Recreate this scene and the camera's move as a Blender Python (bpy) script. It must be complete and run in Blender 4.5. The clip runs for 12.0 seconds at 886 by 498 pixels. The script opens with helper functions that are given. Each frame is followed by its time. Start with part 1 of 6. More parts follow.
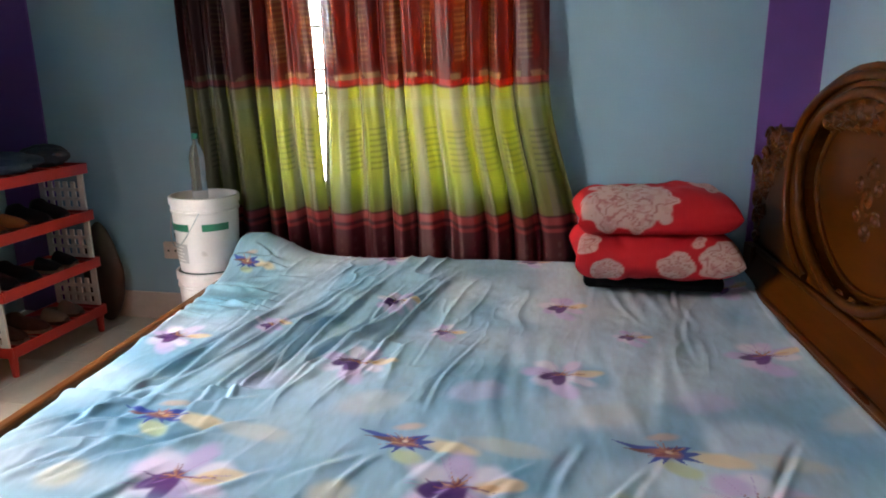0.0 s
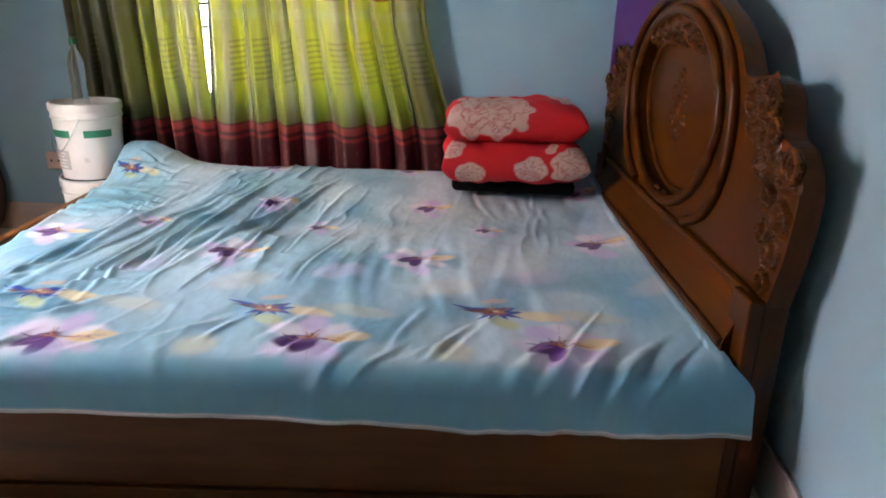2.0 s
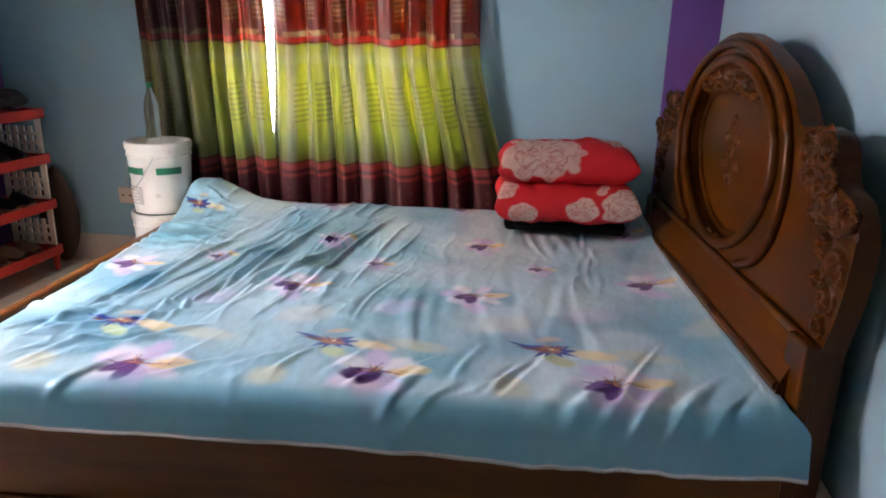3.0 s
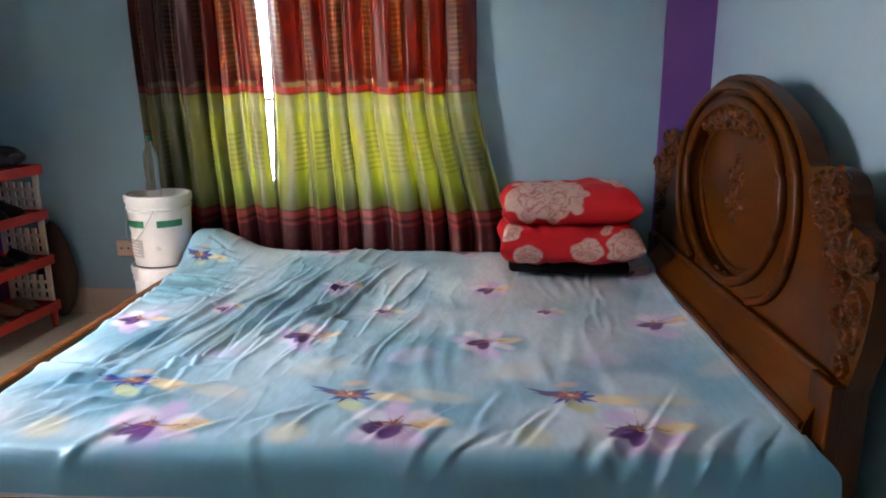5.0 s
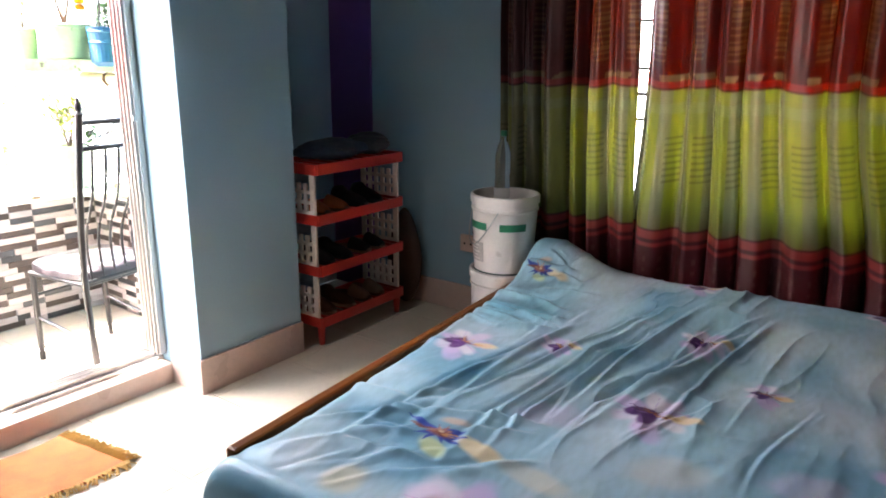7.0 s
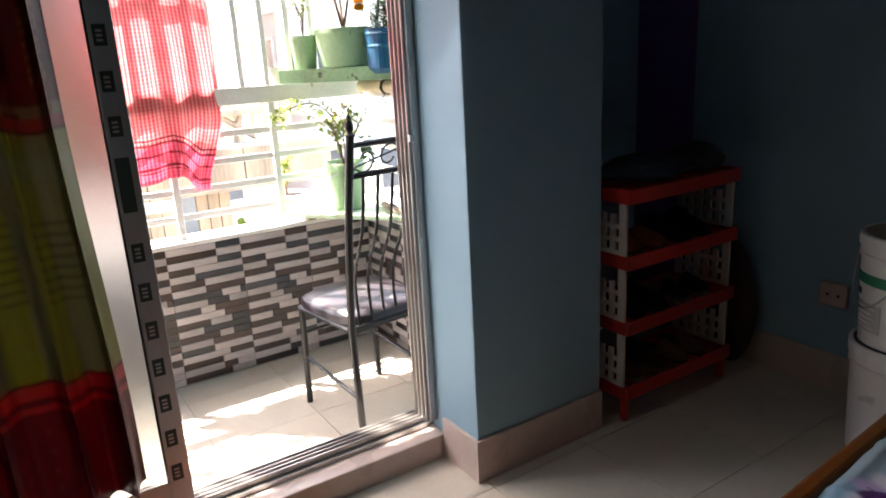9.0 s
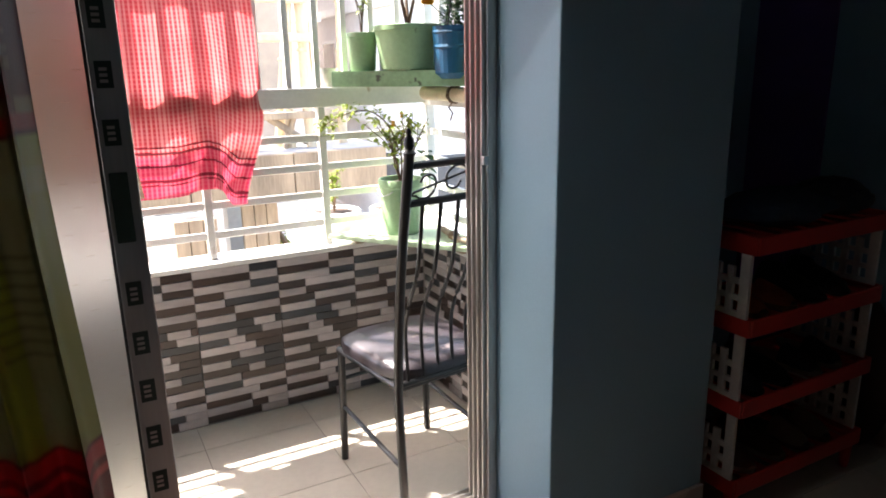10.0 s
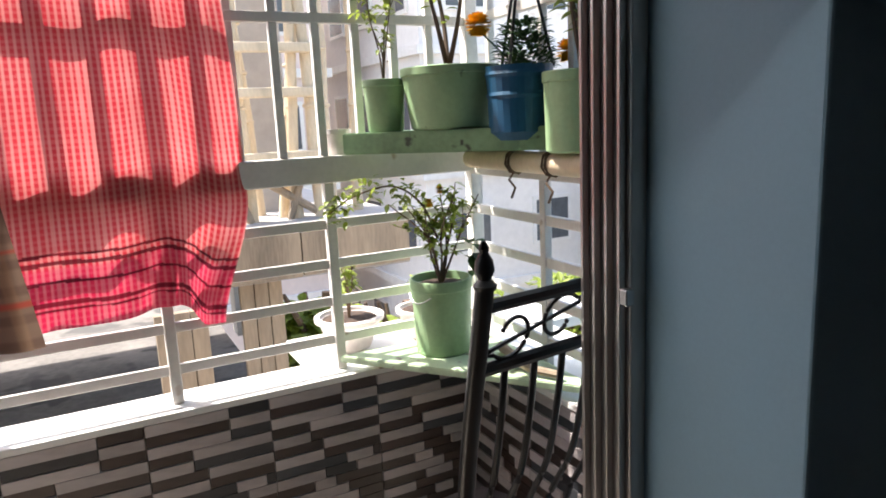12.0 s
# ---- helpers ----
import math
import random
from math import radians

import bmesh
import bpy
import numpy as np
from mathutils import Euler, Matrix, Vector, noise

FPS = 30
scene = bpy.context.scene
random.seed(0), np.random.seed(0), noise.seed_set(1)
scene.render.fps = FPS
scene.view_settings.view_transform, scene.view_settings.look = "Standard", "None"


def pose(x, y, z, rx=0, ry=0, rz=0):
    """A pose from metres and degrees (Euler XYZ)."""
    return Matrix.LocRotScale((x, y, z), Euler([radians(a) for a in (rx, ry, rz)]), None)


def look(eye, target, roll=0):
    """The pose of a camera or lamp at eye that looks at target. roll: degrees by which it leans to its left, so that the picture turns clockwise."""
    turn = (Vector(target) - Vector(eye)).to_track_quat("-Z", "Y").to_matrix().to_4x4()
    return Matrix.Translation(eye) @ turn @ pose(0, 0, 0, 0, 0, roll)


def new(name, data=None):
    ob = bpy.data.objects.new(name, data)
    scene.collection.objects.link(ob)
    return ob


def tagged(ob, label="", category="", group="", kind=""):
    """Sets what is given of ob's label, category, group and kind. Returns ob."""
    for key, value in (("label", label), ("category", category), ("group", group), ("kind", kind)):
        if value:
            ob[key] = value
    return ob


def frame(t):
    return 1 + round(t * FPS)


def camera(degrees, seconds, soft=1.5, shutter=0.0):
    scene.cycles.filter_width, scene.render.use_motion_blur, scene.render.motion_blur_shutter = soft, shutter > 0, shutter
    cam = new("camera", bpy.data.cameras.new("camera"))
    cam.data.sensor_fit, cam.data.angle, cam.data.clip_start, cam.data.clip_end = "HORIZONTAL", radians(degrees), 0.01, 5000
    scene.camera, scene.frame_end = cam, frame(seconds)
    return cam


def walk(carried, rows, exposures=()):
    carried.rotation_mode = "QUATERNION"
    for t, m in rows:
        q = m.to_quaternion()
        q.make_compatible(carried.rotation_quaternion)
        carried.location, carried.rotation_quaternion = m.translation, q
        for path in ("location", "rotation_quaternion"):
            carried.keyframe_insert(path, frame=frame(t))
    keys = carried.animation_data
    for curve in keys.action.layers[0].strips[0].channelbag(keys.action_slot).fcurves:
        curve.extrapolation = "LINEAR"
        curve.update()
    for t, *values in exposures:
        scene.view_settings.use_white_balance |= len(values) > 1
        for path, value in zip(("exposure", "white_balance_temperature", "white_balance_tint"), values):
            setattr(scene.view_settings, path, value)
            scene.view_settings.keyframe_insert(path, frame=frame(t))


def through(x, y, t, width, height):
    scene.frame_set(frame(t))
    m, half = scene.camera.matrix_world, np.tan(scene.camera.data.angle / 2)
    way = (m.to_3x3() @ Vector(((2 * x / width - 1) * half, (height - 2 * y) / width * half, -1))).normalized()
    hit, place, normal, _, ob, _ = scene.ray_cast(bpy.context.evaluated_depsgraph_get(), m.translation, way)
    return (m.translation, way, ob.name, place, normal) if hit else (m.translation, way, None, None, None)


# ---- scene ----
cam = camera(65.7, 12.0, soft=1.8)
PATH = [
    (0, (-0.374, 0.562, 1.26), (-0.761, 2.462, 0.766), -0.7),
    (0.5, (-0.323, 0.528, 1.224), (-0.538, 2.433, 0.656), 2.7),
    (1, (-0.269, 0.482, 1.198), (-0.409, 2.391, 0.615), 3.1),
    (1.5, (-0.205, 0.413, 1.173), (-0.332, 2.309, 0.549), 3.4),
    (2, (-0.169, 0.334, 1.179), (-0.308, 2.217, 0.519), 1.5),
    (2.5, (-0.184, 0.282, 1.194), (-0.386, 2.171, 0.569), 3.1),
    (3, (-0.217, 0.253, 1.218), (-0.476, 2.152, 0.649), 1.4),
    (3.2, (-0.24, 0.241, 1.216), (-0.493, 2.153, 0.686), 1.3),
    (4.8, (-0.281, 0.241, 1.237), (-0.458, 2.177, 0.77), -0.5),
    (5, (-0.294, 0.254, 1.25), (-0.522, 2.185, 0.784), -0.2),
    (5.5, (-0.36, 0.352, 1.251), (-0.774, 2.253, 0.784), -0.1),
    (6, (-0.35, 0.508, 1.277), (-1.092, 2.301, 0.792), -1.4),
    (6.5, (-0.416, 0.621, 1.28), (-1.333, 2.329, 0.788), -0.3),
    (7, (-0.538, 0.763, 1.303), (-1.656, 2.337, 0.778), 0.6),
    (7.5, (-0.674, 0.912, 1.301), (-1.93, 2.379, 0.782), -0.7),
    (9.5, (-1.404, 1.244, 1.324), (-3.083, 2.187, 0.785), -2.5),
    (10, (-1.604, 1.349, 1.305), (-3.308, 2.263, 0.795), -1.1),
    (10.5, (-1.783, 1.439, 1.315), (-3.543, 2.275, 0.862), -1.4),
    (11, (-2.005, 1.514, 1.287), (-3.763, 2.357, 0.842), -1.0),
    (11.5, (-2.191, 1.557, 1.315), (-3.907, 2.512, 0.936), -2.2),
    (12, (-2.353, 1.621, 1.325), (-4.102, 2.517, 0.955), -2.7),
]
EXPOSURES = [(0.0, 6.45, 6600, 10), (2.5, 6.7, 6700, 11), (5.5, 6.45, 6600, 10), (6.5, 6.15, 6600, 11), (7.5, 5.3, 6550, 12), (9.5, 3.1, 6500, 12), (10.5, 2.6, 6500, 12), (12.0, 1.75, 6500, 12)]
walk(cam, [(t, look(eye, target, roll)) for t, eye, target, roll in PATH], EXPOSURES)

# room plan: x east, y north, z up; floor at z = 0
EAST, NORTH, SOUTH, CEIL = 0.57, 3.70, -4.2, 2.75
PIER_X, PIER_S, PIER_N, ALCOVE = -2.780, 2.263, 2.80, -3.42
DOOR_S, PARAPET_X, PARAPET_Y = 0.76, -4.125, 2.606

# ---- daylight ----
SUN_DIR = Vector((-0.40, -0.34, 0.80)).normalized()
world = bpy.data.worlds.new("daylight")
scene.world = world
world.use_nodes = True
wn = world.node_tree
sky = wn.nodes.new("ShaderNodeTexSky")
sky.sky_type, sky.sun_disc = "NISHITA", False
sky.sun_elevation = math.asin(SUN_DIR.z)
sky.sun_rotation = math.atan2(SUN_DIR.x, SUN_DIR.y)
sky.dust_density, sky.air_density = 3.0, 1.2
wn.links.new(sky.outputs[0], wn.nodes["Background"].inputs[0])
wn.nodes["Background"].inputs[1].default_value = 0.148
sun_data = bpy.data.lights.new("sun", "SUN")
sun_data.energy, sun_data.angle, sun_data.color = 4.0, radians(1.0), (1.0, 0.95, 0.88)
sun = new("sun", sun_data)
sun.matrix_world = look(SUN_DIR * 20, (0, 0, 0))


def sky_lamp(name, centre, target, w, h, power):
    """Stands in for the sky's light in an opening."""
    data = bpy.data.lights.new(name, "AREA")
    data.shape, data.size, data.size_y, data.energy, data.color = "RECTANGLE", w, h, power, (0.95, 0.98, 1.0)
    data.spread = radians(150)
    lamp = new(name, data)
    lamp.matrix_world = look(centre, target)
    return lamp


sky_lamp("door_daylight", (-3.15, 1.87, 1.10), (-2.2, 1.95, 0.0), 0.70, 1.85, 0.36)


# ---- materials ----
def nodes_of(name):
    m = bpy.data.materials.new(name)
    m.use_nodes = True
    return m, m.node_tree.nodes, m.node_tree.links, m.node_tree.nodes["Principled BSDF"]


def mat(name, col, rough=0.6, metal=0.0, var=0.12, scale=5.0, fine=70.0, bump=0.15, stretch=(1, 1, 1), second=None, spots=None, vary=0.0):
    """A surface with blotches, fine grain and relief, in metres."""
    m, n, l, p = nodes_of(name)
    tc, mp = n.new("ShaderNodeTexCoord"), n.new("ShaderNodeMapping")
    mp.inputs["Scale"].default_value = stretch
    l.new(tc.outputs["Object"], mp.inputs[0])
    big, small = n.new("ShaderNodeTexNoise"), n.new("ShaderNodeTexNoise")
    for tex, s, d in ((big, scale, 4), (small, fine, 3)):
        tex.inputs["Scale"].default_value, tex.inputs["Detail"].default_value = s, d
        l.new(mp.outputs[0], tex.inputs["Vector"])
    mix = n.new("ShaderNodeMath")
    mix.operation = "MULTIPLY_ADD"
    l.new(small.outputs[0], mix.inputs[0])
    mix.inputs[1].default_value = 0.4
    l.new(big.outputs[0], mix.inputs[2])
    ramp = n.new("ShaderNodeValToRGB")
    low = second or tuple(c * (1 - 2 * var) for c in col)
    high = tuple(min(1, c * (1 + var)) for c in col)
    ramp.color_ramp.elements[0].position, ramp.color_ramp.elements[1].position = 0.42, 0.95
    ramp.color_ramp.elements[0].color, ramp.color_ramp.elements[1].color = (*low, 1), (*high, 1)
    l.new(mix.outputs[0], ramp.inputs[0])
    out = ramp.outputs[0]
    if spots:
        sp, sr, mx = n.new("ShaderNodeTexNoise"), n.new("ShaderNodeValToRGB"), n.new("ShaderNodeMixRGB")
        sp.inputs["Scale"].default_value = spots[1]
        l.new(tc.outputs["Object"], sp.inputs["Vector"])
        sr.color_ramp.elements[0].position, sr.color_ramp.elements[1].position = spots[2], spots[2] + 0.06
        l.new(sp.outputs[0], sr.inputs[0])
        l.new(sr.outputs[0], mx.inputs[0])
        l.new(out, mx.inputs[1])
        mx.inputs[2].default_value = (*spots[0], 1)
        out = mx.outputs[0]
    if vary:
        info, hs, mr = n.new("ShaderNodeObjectInfo"), n.new("ShaderNodeHueSaturation"), n.new("ShaderNodeMapRange")
        mr.inputs["To Min"].default_value, mr.inputs["To Max"].default_value = 1 - vary, 1 + vary
        l.new(info.outputs["Random"], mr.inputs[0])
        l.new(mr.outputs[0], hs.inputs["Value"])
        l.new(out, hs.inputs["Color"])
        out = hs.outputs[0]
    l.new(out, p.inputs["Base Color"])
    p.inputs["Roughness"].default_value, p.inputs["Metallic"].default_value = rough, metal
    rr = n.new("ShaderNodeMapRange")
    rr.inputs["To Min"].default_value, rr.inputs["To Max"].default_value = max(0.02, rough - 0.12), min(1, rough + 0.12)
    l.new(big.outputs[0], rr.inputs[0])
    l.new(rr.outputs[0], p.inputs["Roughness"])
    b = n.new("ShaderNodeBump")
    b.inputs["Strength"].default_value, b.inputs["Distance"].default_value = bump, 0.003
    l.new(mix.outputs[0], b.inputs["Height"])
    l.new(b.outputs[0], p.inputs["Normal"])
    return m


def cloth(name, rough=0.8, through=0.0, weave=900.0, sheen=0.0, gloss=0.3, gain=1.0, front=1.0, dull=1.0):
    """Printed cloth: the print is a colour attribute, the weave a fine relief."""
    m, n, l, p = nodes_of(name)
    a = n.new("ShaderNodeAttribute")
    a.attribute_name = "print"
    tc, tex, b = n.new("ShaderNodeTexCoord"), n.new("ShaderNodeTexNoise"), n.new("ShaderNodeBump")
    tex.inputs["Scale"].default_value, tex.inputs["Detail"].default_value = weave, 2
    l.new(tc.outputs["Object"], tex.inputs["Vector"])
    b.inputs["Strength"].default_value, b.inputs["Distance"].default_value = 0.25, 0.001
    l.new(tex.outputs[0], b.inputs["Height"])
    l.new(b.outputs[0], p.inputs["Normal"])
    own_colour = n.new("ShaderNodeHueSaturation")
    own_colour.inputs["Value"].default_value, own_colour.inputs["Saturation"].default_value = front, dull
    l.new(a.outputs["Color"], own_colour.inputs["Color"])
    l.new(own_colour.outputs[0], p.inputs["Base Color"])
    p.inputs["Roughness"].default_value, p.inputs["Specular IOR Level"].default_value = rough, gloss
    p.inputs["Sheen Weight"].default_value = sheen
    if through:
        t, mx = n.new("ShaderNodeBsdfTranslucent"), n.new("ShaderNodeMixShader")
        hs = n.new("ShaderNodeHueSaturation")
        hs.inputs["Saturation"].default_value, hs.inputs["Value"].default_value = 1.15, gain
        l.new(a.outputs["Color"], hs.inputs["Color"])
        l.new(hs.outputs[0], t.inputs[0])
        mx.inputs[0].default_value = through
        l.new(p.outputs[0], mx.inputs[1])
        l.new(t.outputs[0], mx.inputs[2])
        l.new(mx.outputs[0], n["Material Output"].inputs[0])
    return m


def glass(name, rough, col=(1, 1, 1)):
    m, n, l, p = nodes_of(name)
    p.inputs["Base Color"].default_value = (*col, 1)
    p.inputs["Transmission Weight"].default_value, p.inputs["Roughness"].default_value, p.inputs["IOR"].default_value = 1.0, rough, 1.3
    tex, b, tc = n.new("ShaderNodeTexNoise"), n.new("ShaderNodeBump"), n.new("ShaderNodeTexCoord")
    tex.inputs["Scale"].default_value = 60
    l.new(tc.outputs["Object"], tex.inputs["Vector"])
    b.inputs["Strength"].default_value, b.inputs["Distance"].default_value = 0.1, 0.001
    l.new(tex.outputs[0], b.inputs["Height"])
    l.new(b.outputs[0], p.inputs["Normal"])
    return m


PAINT = mat("blue_wall_paint", (0.27, 0.42, 0.52), 0.55, var=0.04, scale=2.0, fine=180, bump=0.12)
PURPLE = mat("purple_wall_paint", (0.16, 0.06, 0.28), 0.5, var=0.06, scale=3, fine=180, bump=0.12)
WHITE = mat("white_ceiling_paint", (0.54, 0.54, 0.52), 0.7, var=0.04, scale=2, fine=150)
FLOOR = mat("cream_floor_tile", (0.62, 0.56, 0.47), 0.22, var=0.06, scale=3, fine=40, bump=0.03)
GROUT = mat("grey_grout", (0.35, 0.31, 0.27), 0.8)
SKIRT = mat("beige_skirting_tile", (0.58, 0.46, 0.41), 0.3, var=0.08, scale=4, fine=50, bump=0.04)
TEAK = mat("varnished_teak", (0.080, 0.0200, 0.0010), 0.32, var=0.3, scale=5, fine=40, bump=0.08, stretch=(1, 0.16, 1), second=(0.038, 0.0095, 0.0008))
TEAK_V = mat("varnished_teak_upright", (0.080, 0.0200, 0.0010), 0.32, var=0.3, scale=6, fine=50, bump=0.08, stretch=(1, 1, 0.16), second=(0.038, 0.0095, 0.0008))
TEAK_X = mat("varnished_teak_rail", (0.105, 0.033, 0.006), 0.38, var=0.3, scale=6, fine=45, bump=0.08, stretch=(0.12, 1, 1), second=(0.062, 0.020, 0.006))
# same teak, lightened: the door light on the foot rail is in its colour
TEAK_Y_LIT = mat("varnished_teak_lit_foot_rail", (0.17, 0.058, 0.012), 0.34, var=0.3, scale=6, fine=45, bump=0.08, stretch=(1, 0.12, 1), second=(0.10, 0.032, 0.008))
for wood in (TEAK, TEAK_V, TEAK_X, TEAK_Y_LIT):
    wood.node_tree.nodes["Principled BSDF"].inputs["Specular IOR Level"].default_value = 0.16
MATTRESS = mat("mattress_ticking", (0.45, 0.42, 0.40), 0.9)
SHEET = cloth("printed_bedsheet", 0.40, weave=1200, sheen=0.04, gloss=0.42)
CURTAIN = cloth("curtain_satin", 0.42, through=0.095, weave=700, gloss=0.35, gain=0.90, front=0.40, dull=0.86)
PILLOW = cloth("printed_pillowcase", 0.7, weave=1000)
CHECK = cloth("checked_cotton", 0.9, through=0.5, weave=800, gloss=0.1)
BLACK_CLOTH = mat("black_cloth", (0.006, 0.006, 0.007), 1.0)
BLACK_CLOTH.node_tree.nodes["Principled BSDF"].inputs["Specular IOR Level"].default_value = 0.05
BUCKET = mat("white_bucket_plastic", (0.78, 0.70, 0.66), 0.42, var=0.05, scale=6, spots=((0.55, 0.47, 0.42), 9, 0.66))
GREEN_LABEL = mat("green_print", (0.02, 0.20, 0.10), 0.5)
DARK_PRINT = mat("dark_print", (0.03, 0.05, 0.04), 0.5)
GREY_PRINT = mat("grey_print", (0.52, 0.46, 0.43), 0.6)
STEEL = mat("steel_wire", (0.5, 0.5, 0.5), 0.35, 0.9)
RED_PLASTIC = mat("red_rack_plastic", (0.55, 0.035, 0.025), 0.38, var=0.1)
WHITE_PLASTIC = mat("white_rack_plastic", (0.72, 0.66, 0.60), 0.45)
ALU = mat("brushed_aluminium", (0.55, 0.52, 0.50), 0.36, 0.85, var=0.1, scale=8, fine=120, stretch=(1, 1, 0.1))
FROST = glass("frosted_glass", 0.55, (0.50, 0.50, 0.49))
CLEAR = glass("window_glass", 0.02, (0.96, 0.98, 0.97))
RAIL = mat("white_rail_paint", (0.74, 0.70, 0.66), 0.45, var=0.08, spots=((0.45, 0.35, 0.27), 14, 0.70))
STONE = mat("white_marble_sill", (0.80, 0.78, 0.74), 0.35, var=0.06)
STRIP_LIGHT = mat("pale_stone_strip", (0.43, 0.38, 0.37), 0.35, var=0.12, scale=14, fine=90, stretch=(1, 0.3, 1), vary=0.18)
STRIP_DARK = mat("brown_stone_strip", (0.050, 0.032, 0.026), 0.35, var=0.2, scale=14, fine=90, stretch=(1, 0.3, 1), vary=0.35)
STRIP_GREY = mat("charcoal_stone_strip", (0.038, 0.040, 0.045), 0.35, var=0.2, scale=14, fine=90, stretch=(1, 0.3, 1), vary=0.35)
CEMENT = mat("cement", (0.34, 0.31, 0.28), 0.85, var=0.15, scale=2.5, fine=40, bump=0.4)
BLACK_IRON = mat("black_painted_iron", (0.012, 0.011, 0.012), 0.33, var=0.2, fine=120)
LEATHERETTE = mat("dark_leatherette", (0.045, 0.036, 0.042), 0.32, var=0.25, scale=12, fine=160, bump=0.3, spots=((0.20, 0.16, 0.15), 18, 0.72))
POT_GREEN = mat("pale_green_pot_paint", (0.32, 0.47, 0.25), 0.5, var=0.1, scale=9, spots=((0.12, 0.16, 0.09), 26, 0.72))
BOARD_GREEN = mat("weathered_green_board", (0.24, 0.38, 0.20), 0.6, var=0.2, scale=9, bump=0.4, spots=((0.07, 0.08, 0.05), 22, 0.64))
SHELF_GREEN = mat("pale_green_shelf_paint", (0.55, 0.68, 0.45), 0.55, var=0.12, scale=8, spots=((0.30, 0.26, 0.18), 20, 0.68))
POT_BLUE = mat("blue_pot_plastic", (0.003, 0.075, 0.16), 0.45, var=0.15)
POT_WHITE = mat("white_clay_pot", (0.66, 0.60, 0.56), 0.6, var=0.12)
SOIL = mat("potting_soil", (0.055, 0.032, 0.02), 0.95, var=0.4, scale=40, fine=120, bump=1.0)
BARK = mat("plant_stem", (0.16, 0.10, 0.06), 0.8, var=0.2)
LEAF = mat("green_leaf", (0.27, 0.34, 0.05), 0.45, var=0.25, scale=30)
LEAF_DARK = mat("dark_green_leaf", (0.045, 0.10, 0.03), 0.45, var=0.25, scale=30)
for leafy in (LEAF, LEAF_DARK):
    n, l = leafy.node_tree.nodes, leafy.node_tree.links
    tr, mx, surface = n.new("ShaderNodeBsdfTranslucent"), n.new("ShaderNodeMixShader"), n["Principled BSDF"]
    l.new(surface.inputs["Base Color"].links[0].from_socket, tr.inputs[0])
    mx.inputs[0].default_value = 0.42
    l.new(surface.outputs[0], mx.inputs[1]), l.new(tr.outputs[0], mx.inputs[2]), l.new(mx.outputs[0], n["Material Output"].inputs[0])
PETAL = mat("yellow_petal", (0.80, 0.42, 0.012), 0.6, var=0.12, scale=60)
BAMBOO = mat("dry_bamboo", (0.66, 0.53, 0.36), 0.55, var=0.15, scale=4, stretch=(1, 1, 0.3))
PLANK = mat("formwork_plank", (0.36, 0.275, 0.19), 0.8, var=0.25, scale=6, stretch=(1, 1, 0.15))
CONCRETE = mat("site_concrete", (0.42, 0.39, 0.36), 0.9, var=0.12, scale=1.2, fine=18, bump=0.4)
OLD_ROOF = mat("stained_roof_concrete", (0.17, 0.155, 0.14), 0.9, var=0.3, scale=1.0, fine=14, bump=0.4, spots=((0.07, 0.065, 0.06), 2.2, 0.58))
FACADE = mat("pale_render_facade", (0.80, 0.77, 0.73), 0.85, var=0.08, scale=0.5, fine=6)
FACADE_B = mat("pink_render_facade", (0.76, 0.64, 0.58), 0.85, var=0.08, scale=0.5, fine=6)
PANE_DARK = mat("far_window_pane", (0.10, 0.11, 0.12), 0.15)
EARTH = mat("dusty_ground", (0.36, 0.31, 0.25), 0.95, var=0.2, scale=0.4, fine=5)
RUG = mat("orange_rug_pile", (0.50, 0.16, 0.05), 0.95, var=0.15, scale=16, fine=220, bump=0.8, second=(0.38, 0.11, 0.035))
FRINGE = mat("yellow_rug_fringe", (0.52, 0.32, 0.10), 0.95, var=0.2)
SHOE_DARK = mat("dark_shoe_leather", (0.025, 0.027, 0.035), 0.5)
SHOE_BROWN = mat("brown_shoe_leather", (0.16, 0.075, 0.04), 0.5)
SHOE_ORANGE = mat("orange_sandal_strap", (0.62, 0.17, 0.05), 0.5)
SHOE_TAN = mat("tan_sole", (0.40, 0.29, 0.20), 0.7)
DENIM = mat("dark_blue_bag_cloth", (0.030, 0.045, 0.075), 0.9)
TEAL_CLOTH = mat("teal_net_cloth", (0.02, 0.30, 0.26), 0.9)
SOCKET = mat("cream_socket_plastic", (0.66, 0.50, 0.42), 0.4)


# ---- builders ----
BASE = {}


def thing(name, at, label, category, group=""):
    ob = tagged(new(name), label, category, group)
    ob.location = at
    BASE[ob] = Vector(at)
    return ob


def part(name, bm, material, parent=None, label="", smooth=False):
    """Links a bmesh, drawn in world metres, as one mesh under a thing or a part."""
    me = bpy.data.meshes.new(name)
    at = BASE.get(parent, Vector())
    bmesh.ops.translate(bm, verts=bm.verts, vec=-at)
    if smooth:
        for f in bm.faces:
            f.smooth = True
        for e in bm.edges:
            if len(e.link_faces) == 2 and e.calc_face_angle() > 0.7:
                e.smooth = False
    bm.to_mesh(me)
    bm.free()
    me.materials.append(material)
    ob = new(name, me)
    if parent:
        ob.parent = parent
    BASE[ob] = at
    return tagged(ob, label)


